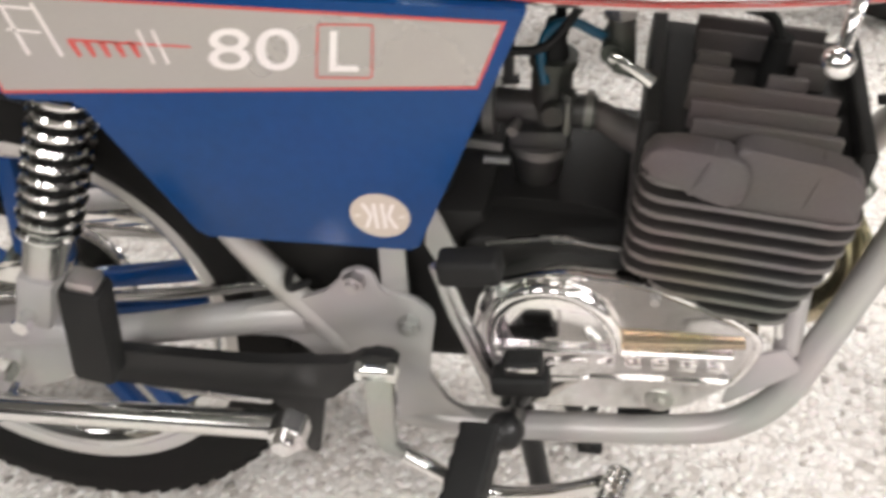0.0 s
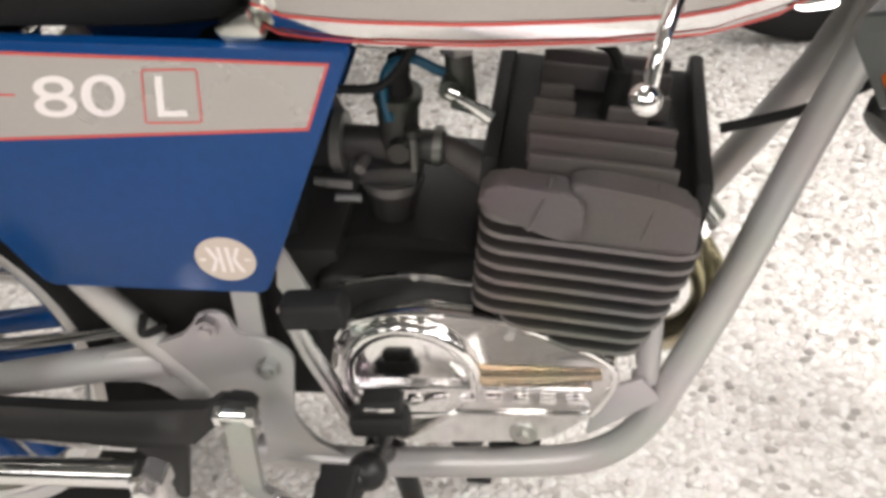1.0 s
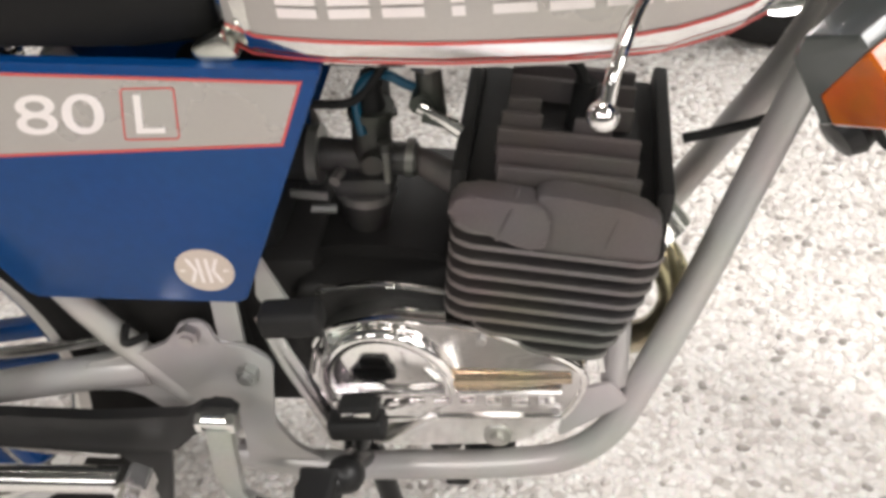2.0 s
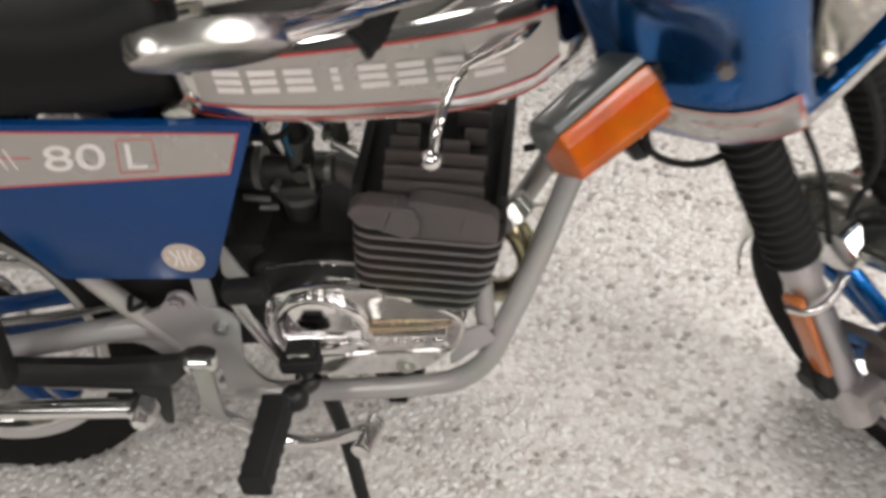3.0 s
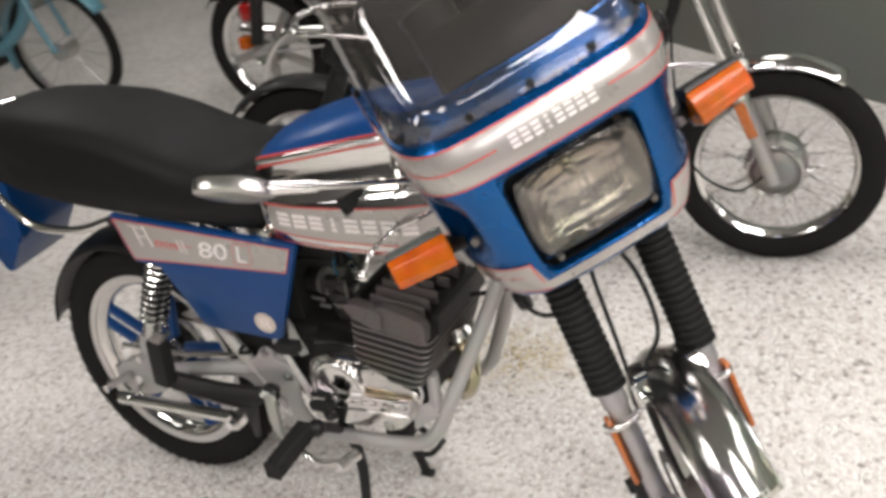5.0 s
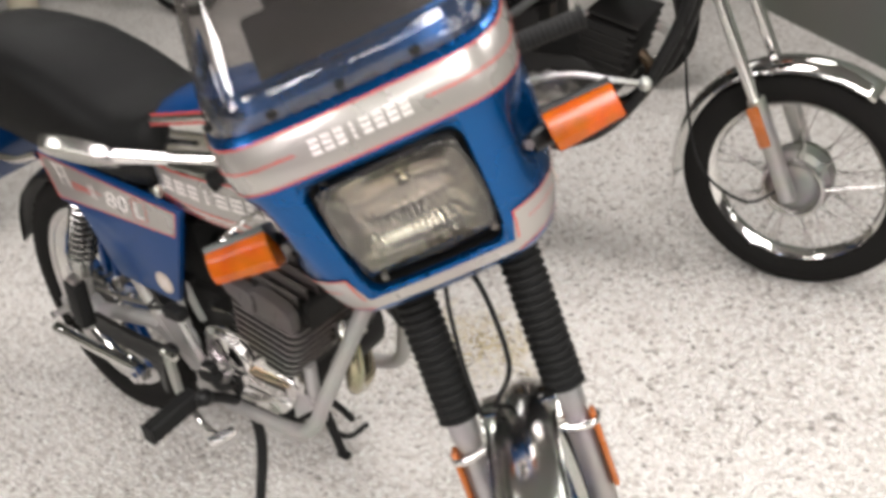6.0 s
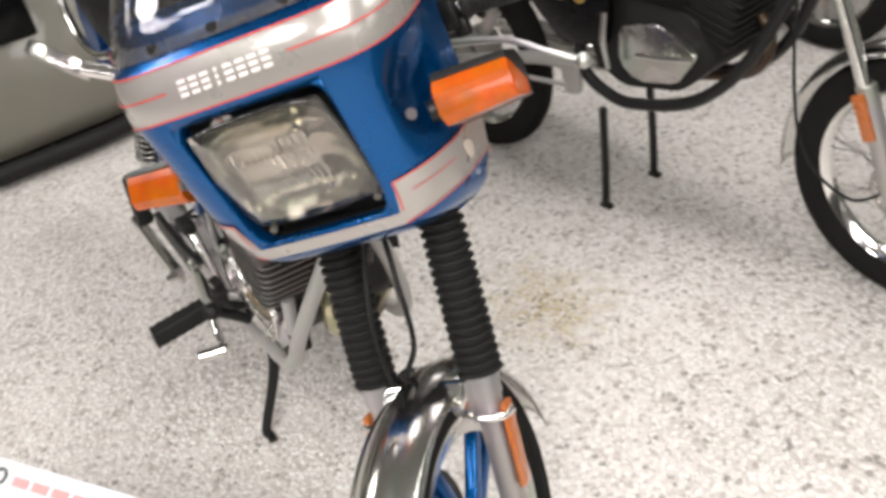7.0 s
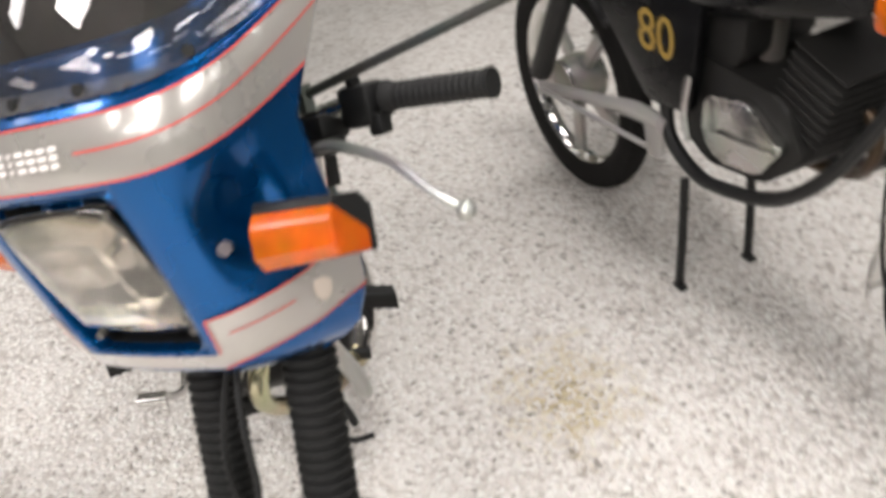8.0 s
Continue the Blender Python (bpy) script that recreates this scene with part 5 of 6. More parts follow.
# black inner sheet added for the shade in the gap round the lens
for named, paint, steps in (("headlight_rim", BLUE_METAL, ((0.0, 0.0), (0.002, 0.012), (0.008, 0.024), (0.020, 0.034))),
                            ("headlight_gap", RUBBER, ((0.0195, 0.034), (0.034, 0.060), (0.06, 0.08)))):
    b = BM()
    add_grid(b, [[p + V(-d, 0, 0) + V(0, mid.y - p.y, mid.z - p.z) * k for p in rim] for d, k in steps], True)
    part(named, b, paint, fairing, "", FM)
b = BM()
add_box(b, (0.14, V0, 0.374), (0.02, 0.20, 0.17), 0.004)
part("headlight_back", b, BLACK_PAINT, fairing, "", FM)

stripe_lo, stripe_hi = 0.478, 0.543
b = BM()
fair_band(b, stripe_lo, stripe_hi, -0.995, 0.995, 0.0012, 4, 60)
part("stripe", b, SILVER_DECAL, fairing, "silver stripe with red lines", FM)
for lo, hi, s0, s1 in ((stripe_lo, stripe_lo + 0.0024, -0.99, 0.99), (stripe_hi - 0.0024, stripe_hi, -0.99, 0.99), (0.5095, 0.5120, -0.985, -0.30), (0.5095, 0.5120, 0.30, 0.985)):
    b = BM()
    fair_band(b, lo, hi, s0, s1, 0.0024, 1, 50)
    part("red_line", b, RED_LINE, fairing, "", FM)
for k in range(8):
    c = -0.235 + 0.47 * (k + 0.5) / 8
    half = 0.008 if k == 3 else 0.022
    for wa, wb in ((0.500, 0.5052), (0.508, 0.5132), (0.516, 0.5212)):
        b = BM()
        fair_band(b, wa, wb, c - half, c + half, 0.0026, 1, 3)
        part("name_bar", b, WHITE_INK, fairing, "", FM)
# lower silver band: narrow under the headlight, wide on the flanks
wide = lambda s: float(np.interp(abs(s), [0.0, 0.415, 0.425, 0.7, 1.0], [0.279, 0.279, 0.322, 0.340, 0.352]))
b = BM()
fair_band(b, lambda s: float(np.interp(abs(s), [0, 0.42, 0.7, 1.0], [0.262, 0.262, 0.284, 0.302])), wide, -0.99, 0.99, 0.0012, 4, 120)
part("lower_stripe", b, SILVER_DECAL, fairing, "", FM)
for sg in (-1, 1):
    b = BM()
    fair_band(b, lambda s: wide(s) - 0.002, wide, sg * 0.428, sg * 0.99, 0.0024, 1, 24)
    fair_band(b, lambda s: float(np.interp(abs(s), [0, 0.42, 0.7, 1.0], [0.262, 0.262, 0.284, 0.302])), lambda s: float(np.interp(abs(s), [0, 0.42, 0.7, 1.0], [0.2640, 0.2640, 0.286, 0.304])), sg * 0.42, sg * 0.99, 0.0024, 1, 24)
    fair_band(b, 0.281, 0.322, sg * 0.424, sg * 0.431, 0.0024, 2, 2)
    fair_band(b, lambda s: wide(s) - 0.022, lambda s: wide(s) - 0.0205, sg * 0.48, sg * 0.66, 0.0024, 1, 12)
    part("red_line", b, RED_LINE, fairing, "", FM)
    b = BM()
    c = fair(0.318, sg * 0.76, 0.002)
    add_ball(b, c, 0.014, (1, 0.12, 1.15), 14)
    part("flank_badge", b, CREAM, fairing, "", FM)

# headlight: reflector, lens with flutes
hl = Matrix.Translation((0.226, V0 + 0.002, 0.3815)) @ Matrix.Rotation(radians(27), 4, "Y")
def lamp_outline(t, f=1.0):
    """A rectangle with bowed sides and round corners."""
    return 0.095 * f * math.copysign(abs(math.cos(t)) ** 0.42, math.cos(t)), 0.079 * f * math.copysign(abs(math.sin(t)) ** 0.42, math.sin(t))


ring = np.linspace(0, 2 * math.pi, 385)[:-1]
b = BM()
rows = []
for d, f in ((0.0, 1.0), (-0.005, 0.985), (-0.010, 0.97), (-0.016, 0.94), (-0.022, 0.90), (-0.028, 0.855), (-0.034, 0.80), (-0.039, 0.735), (-0.044, 0.66), (-0.048, 0.585), (-0.051, 0.50), (-0.054, 0.41), (-0.056, 0.32), (-0.0575, 0.22), (-0.058, 0.12)):
    rows.append([(d + 0.0006 * math.sin(lamp_outline(t, f)[0] * 420) + 0.0007 * math.sin(lamp_outline(t, f)[1] * 230), *lamp_outline(t, f)) for t in ring])
add_grid(b, rows, True)
lamp = part("headlight", b, REFLECTOR, bike, "rectangular headlight with fluted glass", FM @ hl)
b = BM()
add_cyl(b, (-0.055, 0, 0), (-0.02, 0, 0), 0.012, 0.009)
part("bulb_shield", b, CHROME, lamp, "", FM @ hl)
b = BM()
NY, NZ = 240, 80
faces_of_glass = []
for inner in (0, 1):
    rows = []
    for j in range(NZ + 1):
        row = []
        for i in range(NY + 1):
            p, q = 2 * i / NY - 1, 2 * j / NZ - 1
            y, z = 0.1025 * p * math.sqrt(1 - 0.16 * q * q), 0.0865 * q * math.sqrt(1 - 0.16 * p * p)
            f = max(abs(p), abs(q))
            x = 0.002 + 0.020 * (1 - f ** 2.6) - 0.004 * inner
            if inner and abs(y) < 0.058 and -0.042 < z < 0.050:
                x -= 0.0025 * abs(math.sin(y * math.pi / (0.0095 if z > 0.004 + 0.12 * y else 0.0080)))
                x -= 0.0020 * abs(math.sin(z * math.pi / 0.026))
            row.append((x, y, z))
        rows.append(row)
    faces_of_glass.append(add_grid(b, rows))
outer_glass, inner_glass = faces_of_glass
for line in ([(0, i) for i in range(NY + 1)], [(j, NY) for j in range(NZ + 1)], [(NZ, i) for i in range(NY, -1, -1)], [(j, 0) for j in range(NZ, -1, -1)]):
    for (j0, i0), (j1, i1) in zip(line, line[1:]):
        b.faces.new((outer_glass[j0][i0], outer_glass[j1][i1], inner_glass[j1][i1], inner_glass[j0][i0]))
part("lens", b, LENS, lamp, "", FM @ hl, sharp=60)
b = BM()
add_tube(b, [(0.0, *lamp_outline(t, 1.045)) for t in np.linspace(0, 2 * math.pi, 73)], 0.0022, 8, smooth=False, ring=True)
part("lens_frame", b, BLACK_PAINT, lamp, "", FM @ hl)
for y, z in ((-0.075, -0.086), (0.088, -0.078)):
    b = BM()
    add_cyl(b, (-0.02, y, z), (0.008, y, z), 0.005, seg=12)
    part("adjuster", b, ALU_DARK, lamp, "", FM @ hl)

# windscreen, its screws, the dark instrument board
b = BM()
rows = []
for w in (0.556, 0.60, 0.66, 0.74, 0.82):
    row = []
    for s in np.linspace(-0.93, 0.93, 41):
        p = fair(min(w, 0.604), s, 0.0035)
        k = max(0.0, w - 0.604)
        inset = k * 0.35
        p = V(p.x - k * 0.62, p.y * (1 - inset), p.z + k)
        row.append(p)
    rows.append(row)
add_grid(b, rows)
screen = part("windscreen", b, SCREEN, bike, "smoked clear plastic windscreen", FM, solid=0.003)
for s in (-0.93, -0.62, -0.345, -0.01, 0.345, 0.62, 0.93):
    p = fair(0.565, s, 0.006)
    q = fair(0.565, s, -0.002)
    b = BM()
    add_cyl(b, q, p, 0.0062, seg=14)
    part("screen_screw", b, RUBBER, screen, "", FM)
b = BM()
add_box(b, (0.160, 0.030, 0.632), (0.055, 0.250, 0.095), 0.008, Matrix.Rotation(radians(-25), 4, "Y"))
dash = part("instrument_board", b, BLACK_PAINT, bike, "black instrument board behind the screen", FM)
for v in (-0.055, 0.065):
    b = BM()
    add_cyl(b, (0.05, V0 + v, 0.63), (0.02, V0 + v, 0.70), 0.042, 0.044, 28)
    part("gauge", b, BLACK_PAINT, dash, "", FM)
    b = BM()
    add_cyl(b, (0.0205, V0 + v, 0.699), (0.0195, V0 + v, 0.7015), 0.046, seg=28)
    part("gauge_ring", b, CHROME, dash, "", FM)

# indicators: amber in front, below and at the ends, dark housing on top and behind
def prism(b, outline, half, bev, outer):
    """A bar of an outline, a little narrower towards its outer end."""
    add_plate(b, outline, -half, half, bev, 1)
    for v in b.verts:
        k = max(0.0, (v.co.y * outer - 0.036) / 0.018)
        v.co.x -= 0.30 * k * max(0.0, v.co.x + 0.012)
        v.co.z *= 1 - 0.16 * k


for s in (-1, 1):
    at = FM @ Matrix.Translation((0.136, -0.256 + V0, 0.393) if s < 0 else (0.169, 0.252 + V0, 0.395)) @ Matrix.Rotation(radians(4 * s), 4, "X") @ Matrix.Rotation(radians(-10), 4, "Y") @ Matrix.Diagonal((0.9, 0.89, 0.97, 1))
    b = BM()
    prism(b, rounded([(-0.046, -0.032), (-0.0365, -0.0305), (-0.0365, -0.006), (0.012, 0.020), (0.024, 0.026), (0.020, 0.036), (-0.030, 0.036), (-0.046, 0.020)], 0.002, 2), 0.0535, 0.0015, s)
    # right housing greyer: a grazing reflection of the ceiling put into its colour
    ind = part("indicator", b, GREY_PLASTIC if s < 0 else BLACK_PAINT, bike, "amber indicator in a dark housing", at)
    b = BM()
    prism(b, rounded([(-0.036, -0.031), (0.018, -0.031), (0.030, -0.018), (0.030, 0.010), (0.024, 0.0255), (0.012, 0.0195), (-0.036, -0.0065)], 0.002, 2), 0.0540, 0.002, s)
    part("amber_lens", b, AMBER, ind, "", at, sharp=20)
    b = BM()
    add_tube(b, [(-0.05, -s * 0.04, 0.0), (-0.035, -s * 0.065, -0.002), (-0.02, -s * 0.09, -0.004)], [0.018, 0.016, 0.014], 14)
    part("indicator_stem", b, BLACK_PAINT, ind, "", at)
    b = BM()
    add_cyl(b, (0.196, s * 0.170 + V0, 0.393), (0.204, s * 0.175 + V0, 0.393), 0.0075, seg=6)
    part("stem_nut", b, ALU_DARK, ind, "", FM)

# ---- handlebar ----
MIRROR_FACE = V(-0.50, 0.53, 0.69).normalized()
b = BM()
add_tube(b, [(-0.100, -0.300, 0.478), (-0.095, -0.19, 0.482), (-0.07, -0.12, 0.480), (-0.035, -0.05, 0.465), (-0.03, 0.0, 0.463), (-0.035, 0.05, 0.465), (-0.07, 0.12, 0.480), (-0.095, 0.19, 0.482), (-0.100, 0.300, 0.478)], 0.011, 12)
bar = part("handlebar", b, CHROME, bike, "chrome handlebar with black grips", FM)
for s in (-1, 1):
    b = BM()
    prof = [(0.0, 0.0), (0.0175, 0.0), (0.0175, 0.006), (0.0155, 0.008)]
    for i in range(14):
        prof += [(0.0155, 0.012 + 0.0085 * i), (0.0165, 0.014 + 0.0085 * i), (0.0155, 0.016 + 0.0085 * i)]
    prof += [(0.0195, 0.135), (0.0195, 0.140), (0.0, 0.140)]
    m = look((-0.102, s * 0.318, 0.477), (-0.090, s * 0.18, 0.482)) @ Matrix.Rotation(radians(180), 4, "X")
    add_lathe(b, prof, m, 20)
    part("grip", b, RUBBER, bar, "", FM)
    b = BM()
    add_box(b, (-0.085, s * 0.150, 0.478), (0.044, 0.046, 0.050), 0.008)
    add_box(b, (-0.078, s * 0.172, 0.455), (0.022, 0.02, 0.026), 0.004)
    add_cyl(b, (-0.075, s * 0.150, 0.50), (-0.07, s * 0.150, 0.52), 0.009, seg=12)
    part("switch_block", b, BLACK_PAINT, bar, "", FM)
    pv, pw = (0.105, 0.462) if s > 0 else (0.150, 0.432)
    b = BM()
    add_box(b, (-0.062, s * pv, pw), (0.05, 0.030, 0.034), 0.006)
    add_box(b, (-0.042, s * (pv + 0.01), pw - 0.02), (0.035, 0.04, 0.018), 0.005)
    part("lever_mount", b, BLACK_PAINT, bar, "", FM)
    b = BM()
    end = (0.046, 0.352, 0.378) if s > 0 else (-0.028, 0.338, 0.378)
    add_tube(b, [(-0.040, s * pv, pw - 0.02), (-0.012 if s > 0 else -0.02, s * (pv + 0.06), pw - 0.018), ((end[0] - 0.02), s * 0.26, 0.428 if s > 0 else 0.412), (end[0], s * 0.315, 0.400), (end[0], s * end[1], end[2])], [0.014, 0.010, 0.0065, 0.0055, 0.0055], 12, flat=((0, 0, 1), 0.6))
    add_ball(b, (end[0], s * (end[1] + 0.004), end[2] - 0.003), 0.0105)
    part("brake_lever", b, CHROME if s < 0 else ALU, bar, "", FM)
    # mirror: on one side turned face up
    b = BM()
    base = V(-0.055, s * pv, pw + 0.012) if s < 0 else V(-0.05, 0.095, 0.503)
    tip = V(0.010, s * 0.385, 0.580) if s < 0 else V(-0.05, 0.42, 0.568)
    add_tube(b, [base, base + (tip - base) * 0.08, base + (tip - base) * 0.5, tip], 0.0068 if s < 0 else 0.0058, 10)
    add_cyl(b, base - V(0, 0, 0.02), base + V(0, 0, 0.012), 0.010, seg=6)
    if s < 0:
        add_cyl(b, base + (tip - base) * 0.76, tip + (tip - base) * 0.06, 0.0105, 0.0120, 16)
    mirror = part("mirror", b, CHROME if s < 0 else ZINC, bike, "oval chrome rear-view mirror on a stem", FM)
    b = BM()
    if s < 0:
        c = V(-0.004, -0.440, 0.613)
        n = MIRROR_FACE
    else:
        c = tip + V(-0.004, 0.05, 0.03)
        n = V(-1, 0.1, 0.2).normalized()
    along = V(-0.02, s * 0.102, 0.065)
    along = (along - n * along.dot(n)).normalized()
    cross = n.cross(along)
    mm = Matrix(((cross.x, along.x, n.x, c.x), (cross.y, along.y, n.y, c.y), (cross.z, along.z, n.z, c.z), (0, 0, 0, 1)))
    prof = [(0.02, -0.024), (0.50, -0.0245), (0.86, -0.0235), (0.95, -0.020), (0.99, -0.012), (1.0, 0.004), (0.985, 0.009), (0.955, 0.008)]
    rws = [[mm @ V(0.035 * r * math.sin(t), 0.068 * r * math.cos(t), h * (0.7 if s < 0 else 1)) for t in np.linspace(0, 2 * math.pi, 41)[:-1]] for r, h in prof]
    add_grid(b, rws, True)
    part("mirror_shell", b, CHROME_DULL, mirror, "", FM)
    b = BM()
    b.faces.new([b.verts.new(mm @ V(0.0338 * math.sin(t), 0.066 * math.cos(t), 0.0052 if s < 0 else 0.0075)) for t in np.linspace(0, 2 * math.pi, 41)[:-1]])
    part("mirror_glass", b, MIRROR, mirror, "", FM)
# ---- parked machines behind ----
def parked_motorcycle(at, label, number, dark, wired, rear=0.0):
    """A dark small motorcycle on its centre stand; x is ahead, the rear axle stands over the origin."""
    mc = new("motorcycle")
    mc.matrix_basis = at
    tagged(mc, label, "motorcycle", "motorcycles")

    def piece(name, b, mat, parent=None, text="", solid=0.0):
        ob = part(name, b, mat, None, text, solid=solid)
        ob.parent = parent or mc
        return ob

    turn = Matrix.Rotation(radians(90), 4, "X")
    for name, x in (("rear_wheel", rear), ("front_wheel", 1.235)):
        f = 0.945 if x > 0.5 else 1.0
        ctr = Matrix.Translation((x - 0.235 * (1 - f), 0, 0.285 * f)) @ Matrix.Diagonal((f, 1, f, 1))
        b = BM()
        prof = [(0.214, 0.022), (0.230, 0.031), (0.255, 0.036), (0.277, 0.026), (0.284, 0.012), (0.285, 0)]
        prof = prof + [(r, -h) for r, h in reversed(prof[:-1])]
        add_lathe(b, prof, ctr @ turn, 56, True)
        tyre = piece(name, b, TYRE, None, "black tyre on a chrome rim")
        b = BM()
        add_lathe(b, [(0.222, 0.026), (0.226, 0.020), (0.212, 0.016), (0.204, 0.006), (0.204, -0.006), (0.212, -0.016), (0.226, -0.020), (0.222, -0.026), (0.210, -0.020), (0.199, -0.008), (0.199, 0.008), (0.210, 0.020)], ctr @ turn, 56, True)
        piece("rim", b, CHROME, tyre)
        b = BM()
        h = 1.3 if x > 0.5 else 1.0
        add_lathe(b, [(0.0, -0.05), (0.045 * h, -0.05), (0.058 * h, -0.04), (0.064 * h, -0.015), (0.064 * h, 0.015), (0.058, 0.04), (0.04, 0.05), (0.0, 0.05)], ctr @ turn, 36)
        drum = piece("hub", b, HUB_CAST, tyre)
        for side in (-1, 1):
            b = BM()
            add_lathe(b, [(0.050 * h, 0.047 * side), (0.053 * h, 0.052 * side), (0.058 * h, 0.051 * side), (0.060 * h, 0.042 * side)], ctr @ turn, 32, True)
            piece("hub_ring", b, CHROME_DULL, drum)
        if wired and x > 0.5:
            b = BM()
            add_cyl(b, (0.055, 0.03, 0), (0.204, 0.004, 0.05), 0.0016, seg=5)
            first = piece("spoke", b, CHROME_DULL, tyre)
            first.matrix_basis = ctr
            for k in range(1, 36):
                o = bpy.data.objects.new("spoke", first.data)
                scene.collection.objects.link(o)
                o.parent = tyre
                o.matrix_basis = ctr @ Matrix.Rotation(2 * math.pi * k / 36, 4, "Y") @ Matrix.Diagonal((1, -1 if k % 2 else 1, -1 if k % 4 > 1 else 1, 1))
        else:
            for k in range(5):
                b = BM()
                add_box(b, (0.135, 0, 0), (0.135, 0.022, 0.034), 0.006)
                o = piece("spoke", b, ALU, tyre)
                o.matrix_basis = ctr @ Matrix.Rotation(2 * math.pi * (k + 0.3) / 5, 4, "Y")
    for s in (-1, 1):
        b = BM()
        add_tube(b, [(rear, s * 0.105, 0.30), (0.20, s * 0.108, 0.365), (0.34, s * 0.11, 0.395), (0.43, s * 0.11, 0.40)], [0.012, 0.016, 0.022, 0.022], 12, flat=((0, 1, 0), 0.6))
        arm = piece("swingarm", b, SILVER_PAINT)
        b = BM()
        add_plate(b, rounded([(0.37, 0.415), (0.44, 0.415), (0.43, 0.32), (0.385, 0.315)], 0.008), s * 0.105, s * 0.118, 0.003)
        piece("swingarm_pivot", b, SILVER_PAINT, arm)
        b = BM()
        add_cyl(b, (rear + 0.04, s * 0.125, 0.31), (0.40, s * 0.13, 0.345), 0.006, seg=10)
        piece("brake_rod", b, SILVER_PAINT, arm)
        b = BM()
        add_cyl(b, (rear + 0.05, s * 0.13, 0.36), (0.14, s * 0.13, 0.66), 0.026)
        piece("shock_absorber", b, BLACK_PAINT)
        b = BM()
        add_tube(b, [(0.42, s * 0.09, 0.50), (0.44, s * 0.10, 0.38), (0.54, s * 0.11, 0.335), (0.63, s * 0.11, 0.340), (0.74, s * 0.10, 0.366), (0.82, s * 0.092, 0.415), (0.888, s * 0.08, 0.488), (0.940, s * 0.06, 0.575), (0.982, s * 0.04, 0.66), (1.02, s * 0.02, 0.76)], 0.0145, 10)
        piece("frame_tube", b, BLACK_PAINT)
        b = BM()
        add_cyl(b, (1.225, s * 0.085, 0.262), (1.155, s * 0.085, 0.50), 0.020)
        leg = piece("fork_leg", b, ALU)
        b = BM()
        add_cyl(b, (1.155, s * 0.085, 0.49), (1.045, s * 0.085, 0.84), 0.0145)
        piece("fork_stanchion", b, CHROME, leg)
        b = BM()
        add_box(b, (1.168, s * 0.110, 0.445), (0.026, 0.010, 0.095), 0.003, Matrix.Rotation(radians(-18), 4, "Y"))
        piece("reflector", b, ORANGE, leg, "orange side reflector")
        for x, z, mat in ((1.08, 0.845, AMBER),):
            b = BM()
            add_box(b, (x, s * 0.165, z), (0.055, 0.075, 0.055), 0.012)
            ind = piece("indicator", b, mat, None, "amber indicator on a stem")
            b = BM()
            add_cyl(b, (x, s * 0.05, z), (x, s * 0.135, z), 0.009)
            piece("indicator_stem", b, BLACK_PAINT, ind)
        b = BM()
        add_plate(b, rounded([(0.14, 0.70), (0.58, 0.70), (0.54, 0.47), (0.40, 0.45), (0.27, 0.58)], 0.015), s * 0.108, s * 0.125, 0.005)
        side = piece("side_cover", b, dark)
        if number and s < 0:
            o = lettering(number, 0.122, YELLOW, Matrix.Translation((0.378, -0.1265, 0.562)) @ turn, None, "letter", 0.0006, 1.0)
            o.parent = side
        b = BM()
        add_tube(b, [(0.47, s * 0.085, 0.28), (0.465, s * 0.09, 0.14), (0.455, s * 0.093, 0.008)], 0.010, 8)
        add_box(b, (0.458, s * 0.093, 0.006), (0.035, 0.018, 0.012), 0.003)
        piece("stand_leg", b, BLACK_PAINT)
        b = BM()
        add_tube(b, [(1.0, s * 0.03, 0.93), (0.97, s * 0.12, 0.97), (0.93, s * 0.22, 0.965), (0.90, s * 0.34, 0.95)], 0.011, 10)
        bar = piece("handlebar", b, CHROME)
        b = BM()
        add_cyl(b, (0.915, s * 0.25, 0.96), (0.895, s * 0.36, 0.948), 0.0165)
        piece("grip", b, RUBBER, bar)
    b = BM()
    add_plate(b, rounded([(0.46, 0.41), (0.55, 0.36), (0.72, 0.385), (0.82, 0.47), (0.76, 0.57), (0.52, 0.58), (0.46, 0.50)], 0.03), -0.09, 0.10, 0.01)
    case = piece("engine_case", b, BLACK_CAST)
    b = BM()
    add_plate(b, rounded([(0.574, 0.521), (0.69, 0.546), (0.787, 0.488), (0.729, 0.415), (0.613, 0.395), (0.562, 0.435)], 0.016), -0.115, -0.09, 0.006)
    piece("engine_cover", b, CHROME_DULL, case, "polished engine cover")
    b = BM()
    add_tube(b, [(0.62, -0.118, 0.462), (0.69, -0.118, 0.468), (0.775, -0.117, 0.480)], 0.005, 8)
    piece("cover_rib", b, CHROME, case)
    b = BM()
    add_tube(b, [(0.548, -0.130, 0.555), (0.546, -0.140, 0.49), (0.545, -0.130, 0.42)], 0.007, 8)
    piece("kick_lever", b, CHROME_DULL)
    for k in range(8):
        b = BM()
        add_box(b, (0.775 + 0.008 * k, 0, 0.52 + 0.020 * k), (0.13, 0.16, 0.006), 0.002, Matrix.Rotation(radians(18), 4, "Y"))
        piece("cooling_fin", b, BLACK_CAST)
    b = BM()
    add_box(b, (0.79, 0, 0.57), (0.115, 0.145, 0.15), 0.01, Matrix.Rotation(radians(18), 4, "Y"))
    piece("cylinder", b, BLACK_CAST)
    b = BM()
    add_cyl(b, (0.62, 0.0, 0.58), (0.63, 0.0, 0.68), 0.026)
    piece("carburettor", b, ALU_DARK)
    b = BM()
    add_tube(b, [(0.83, 0.02, 0.56), (0.872, 0.02, 0.51), (0.85, 0.03, 0.44), (0.76, 0.07, 0.37), (0.55, 0.10, 0.31)], 0.013, 12)
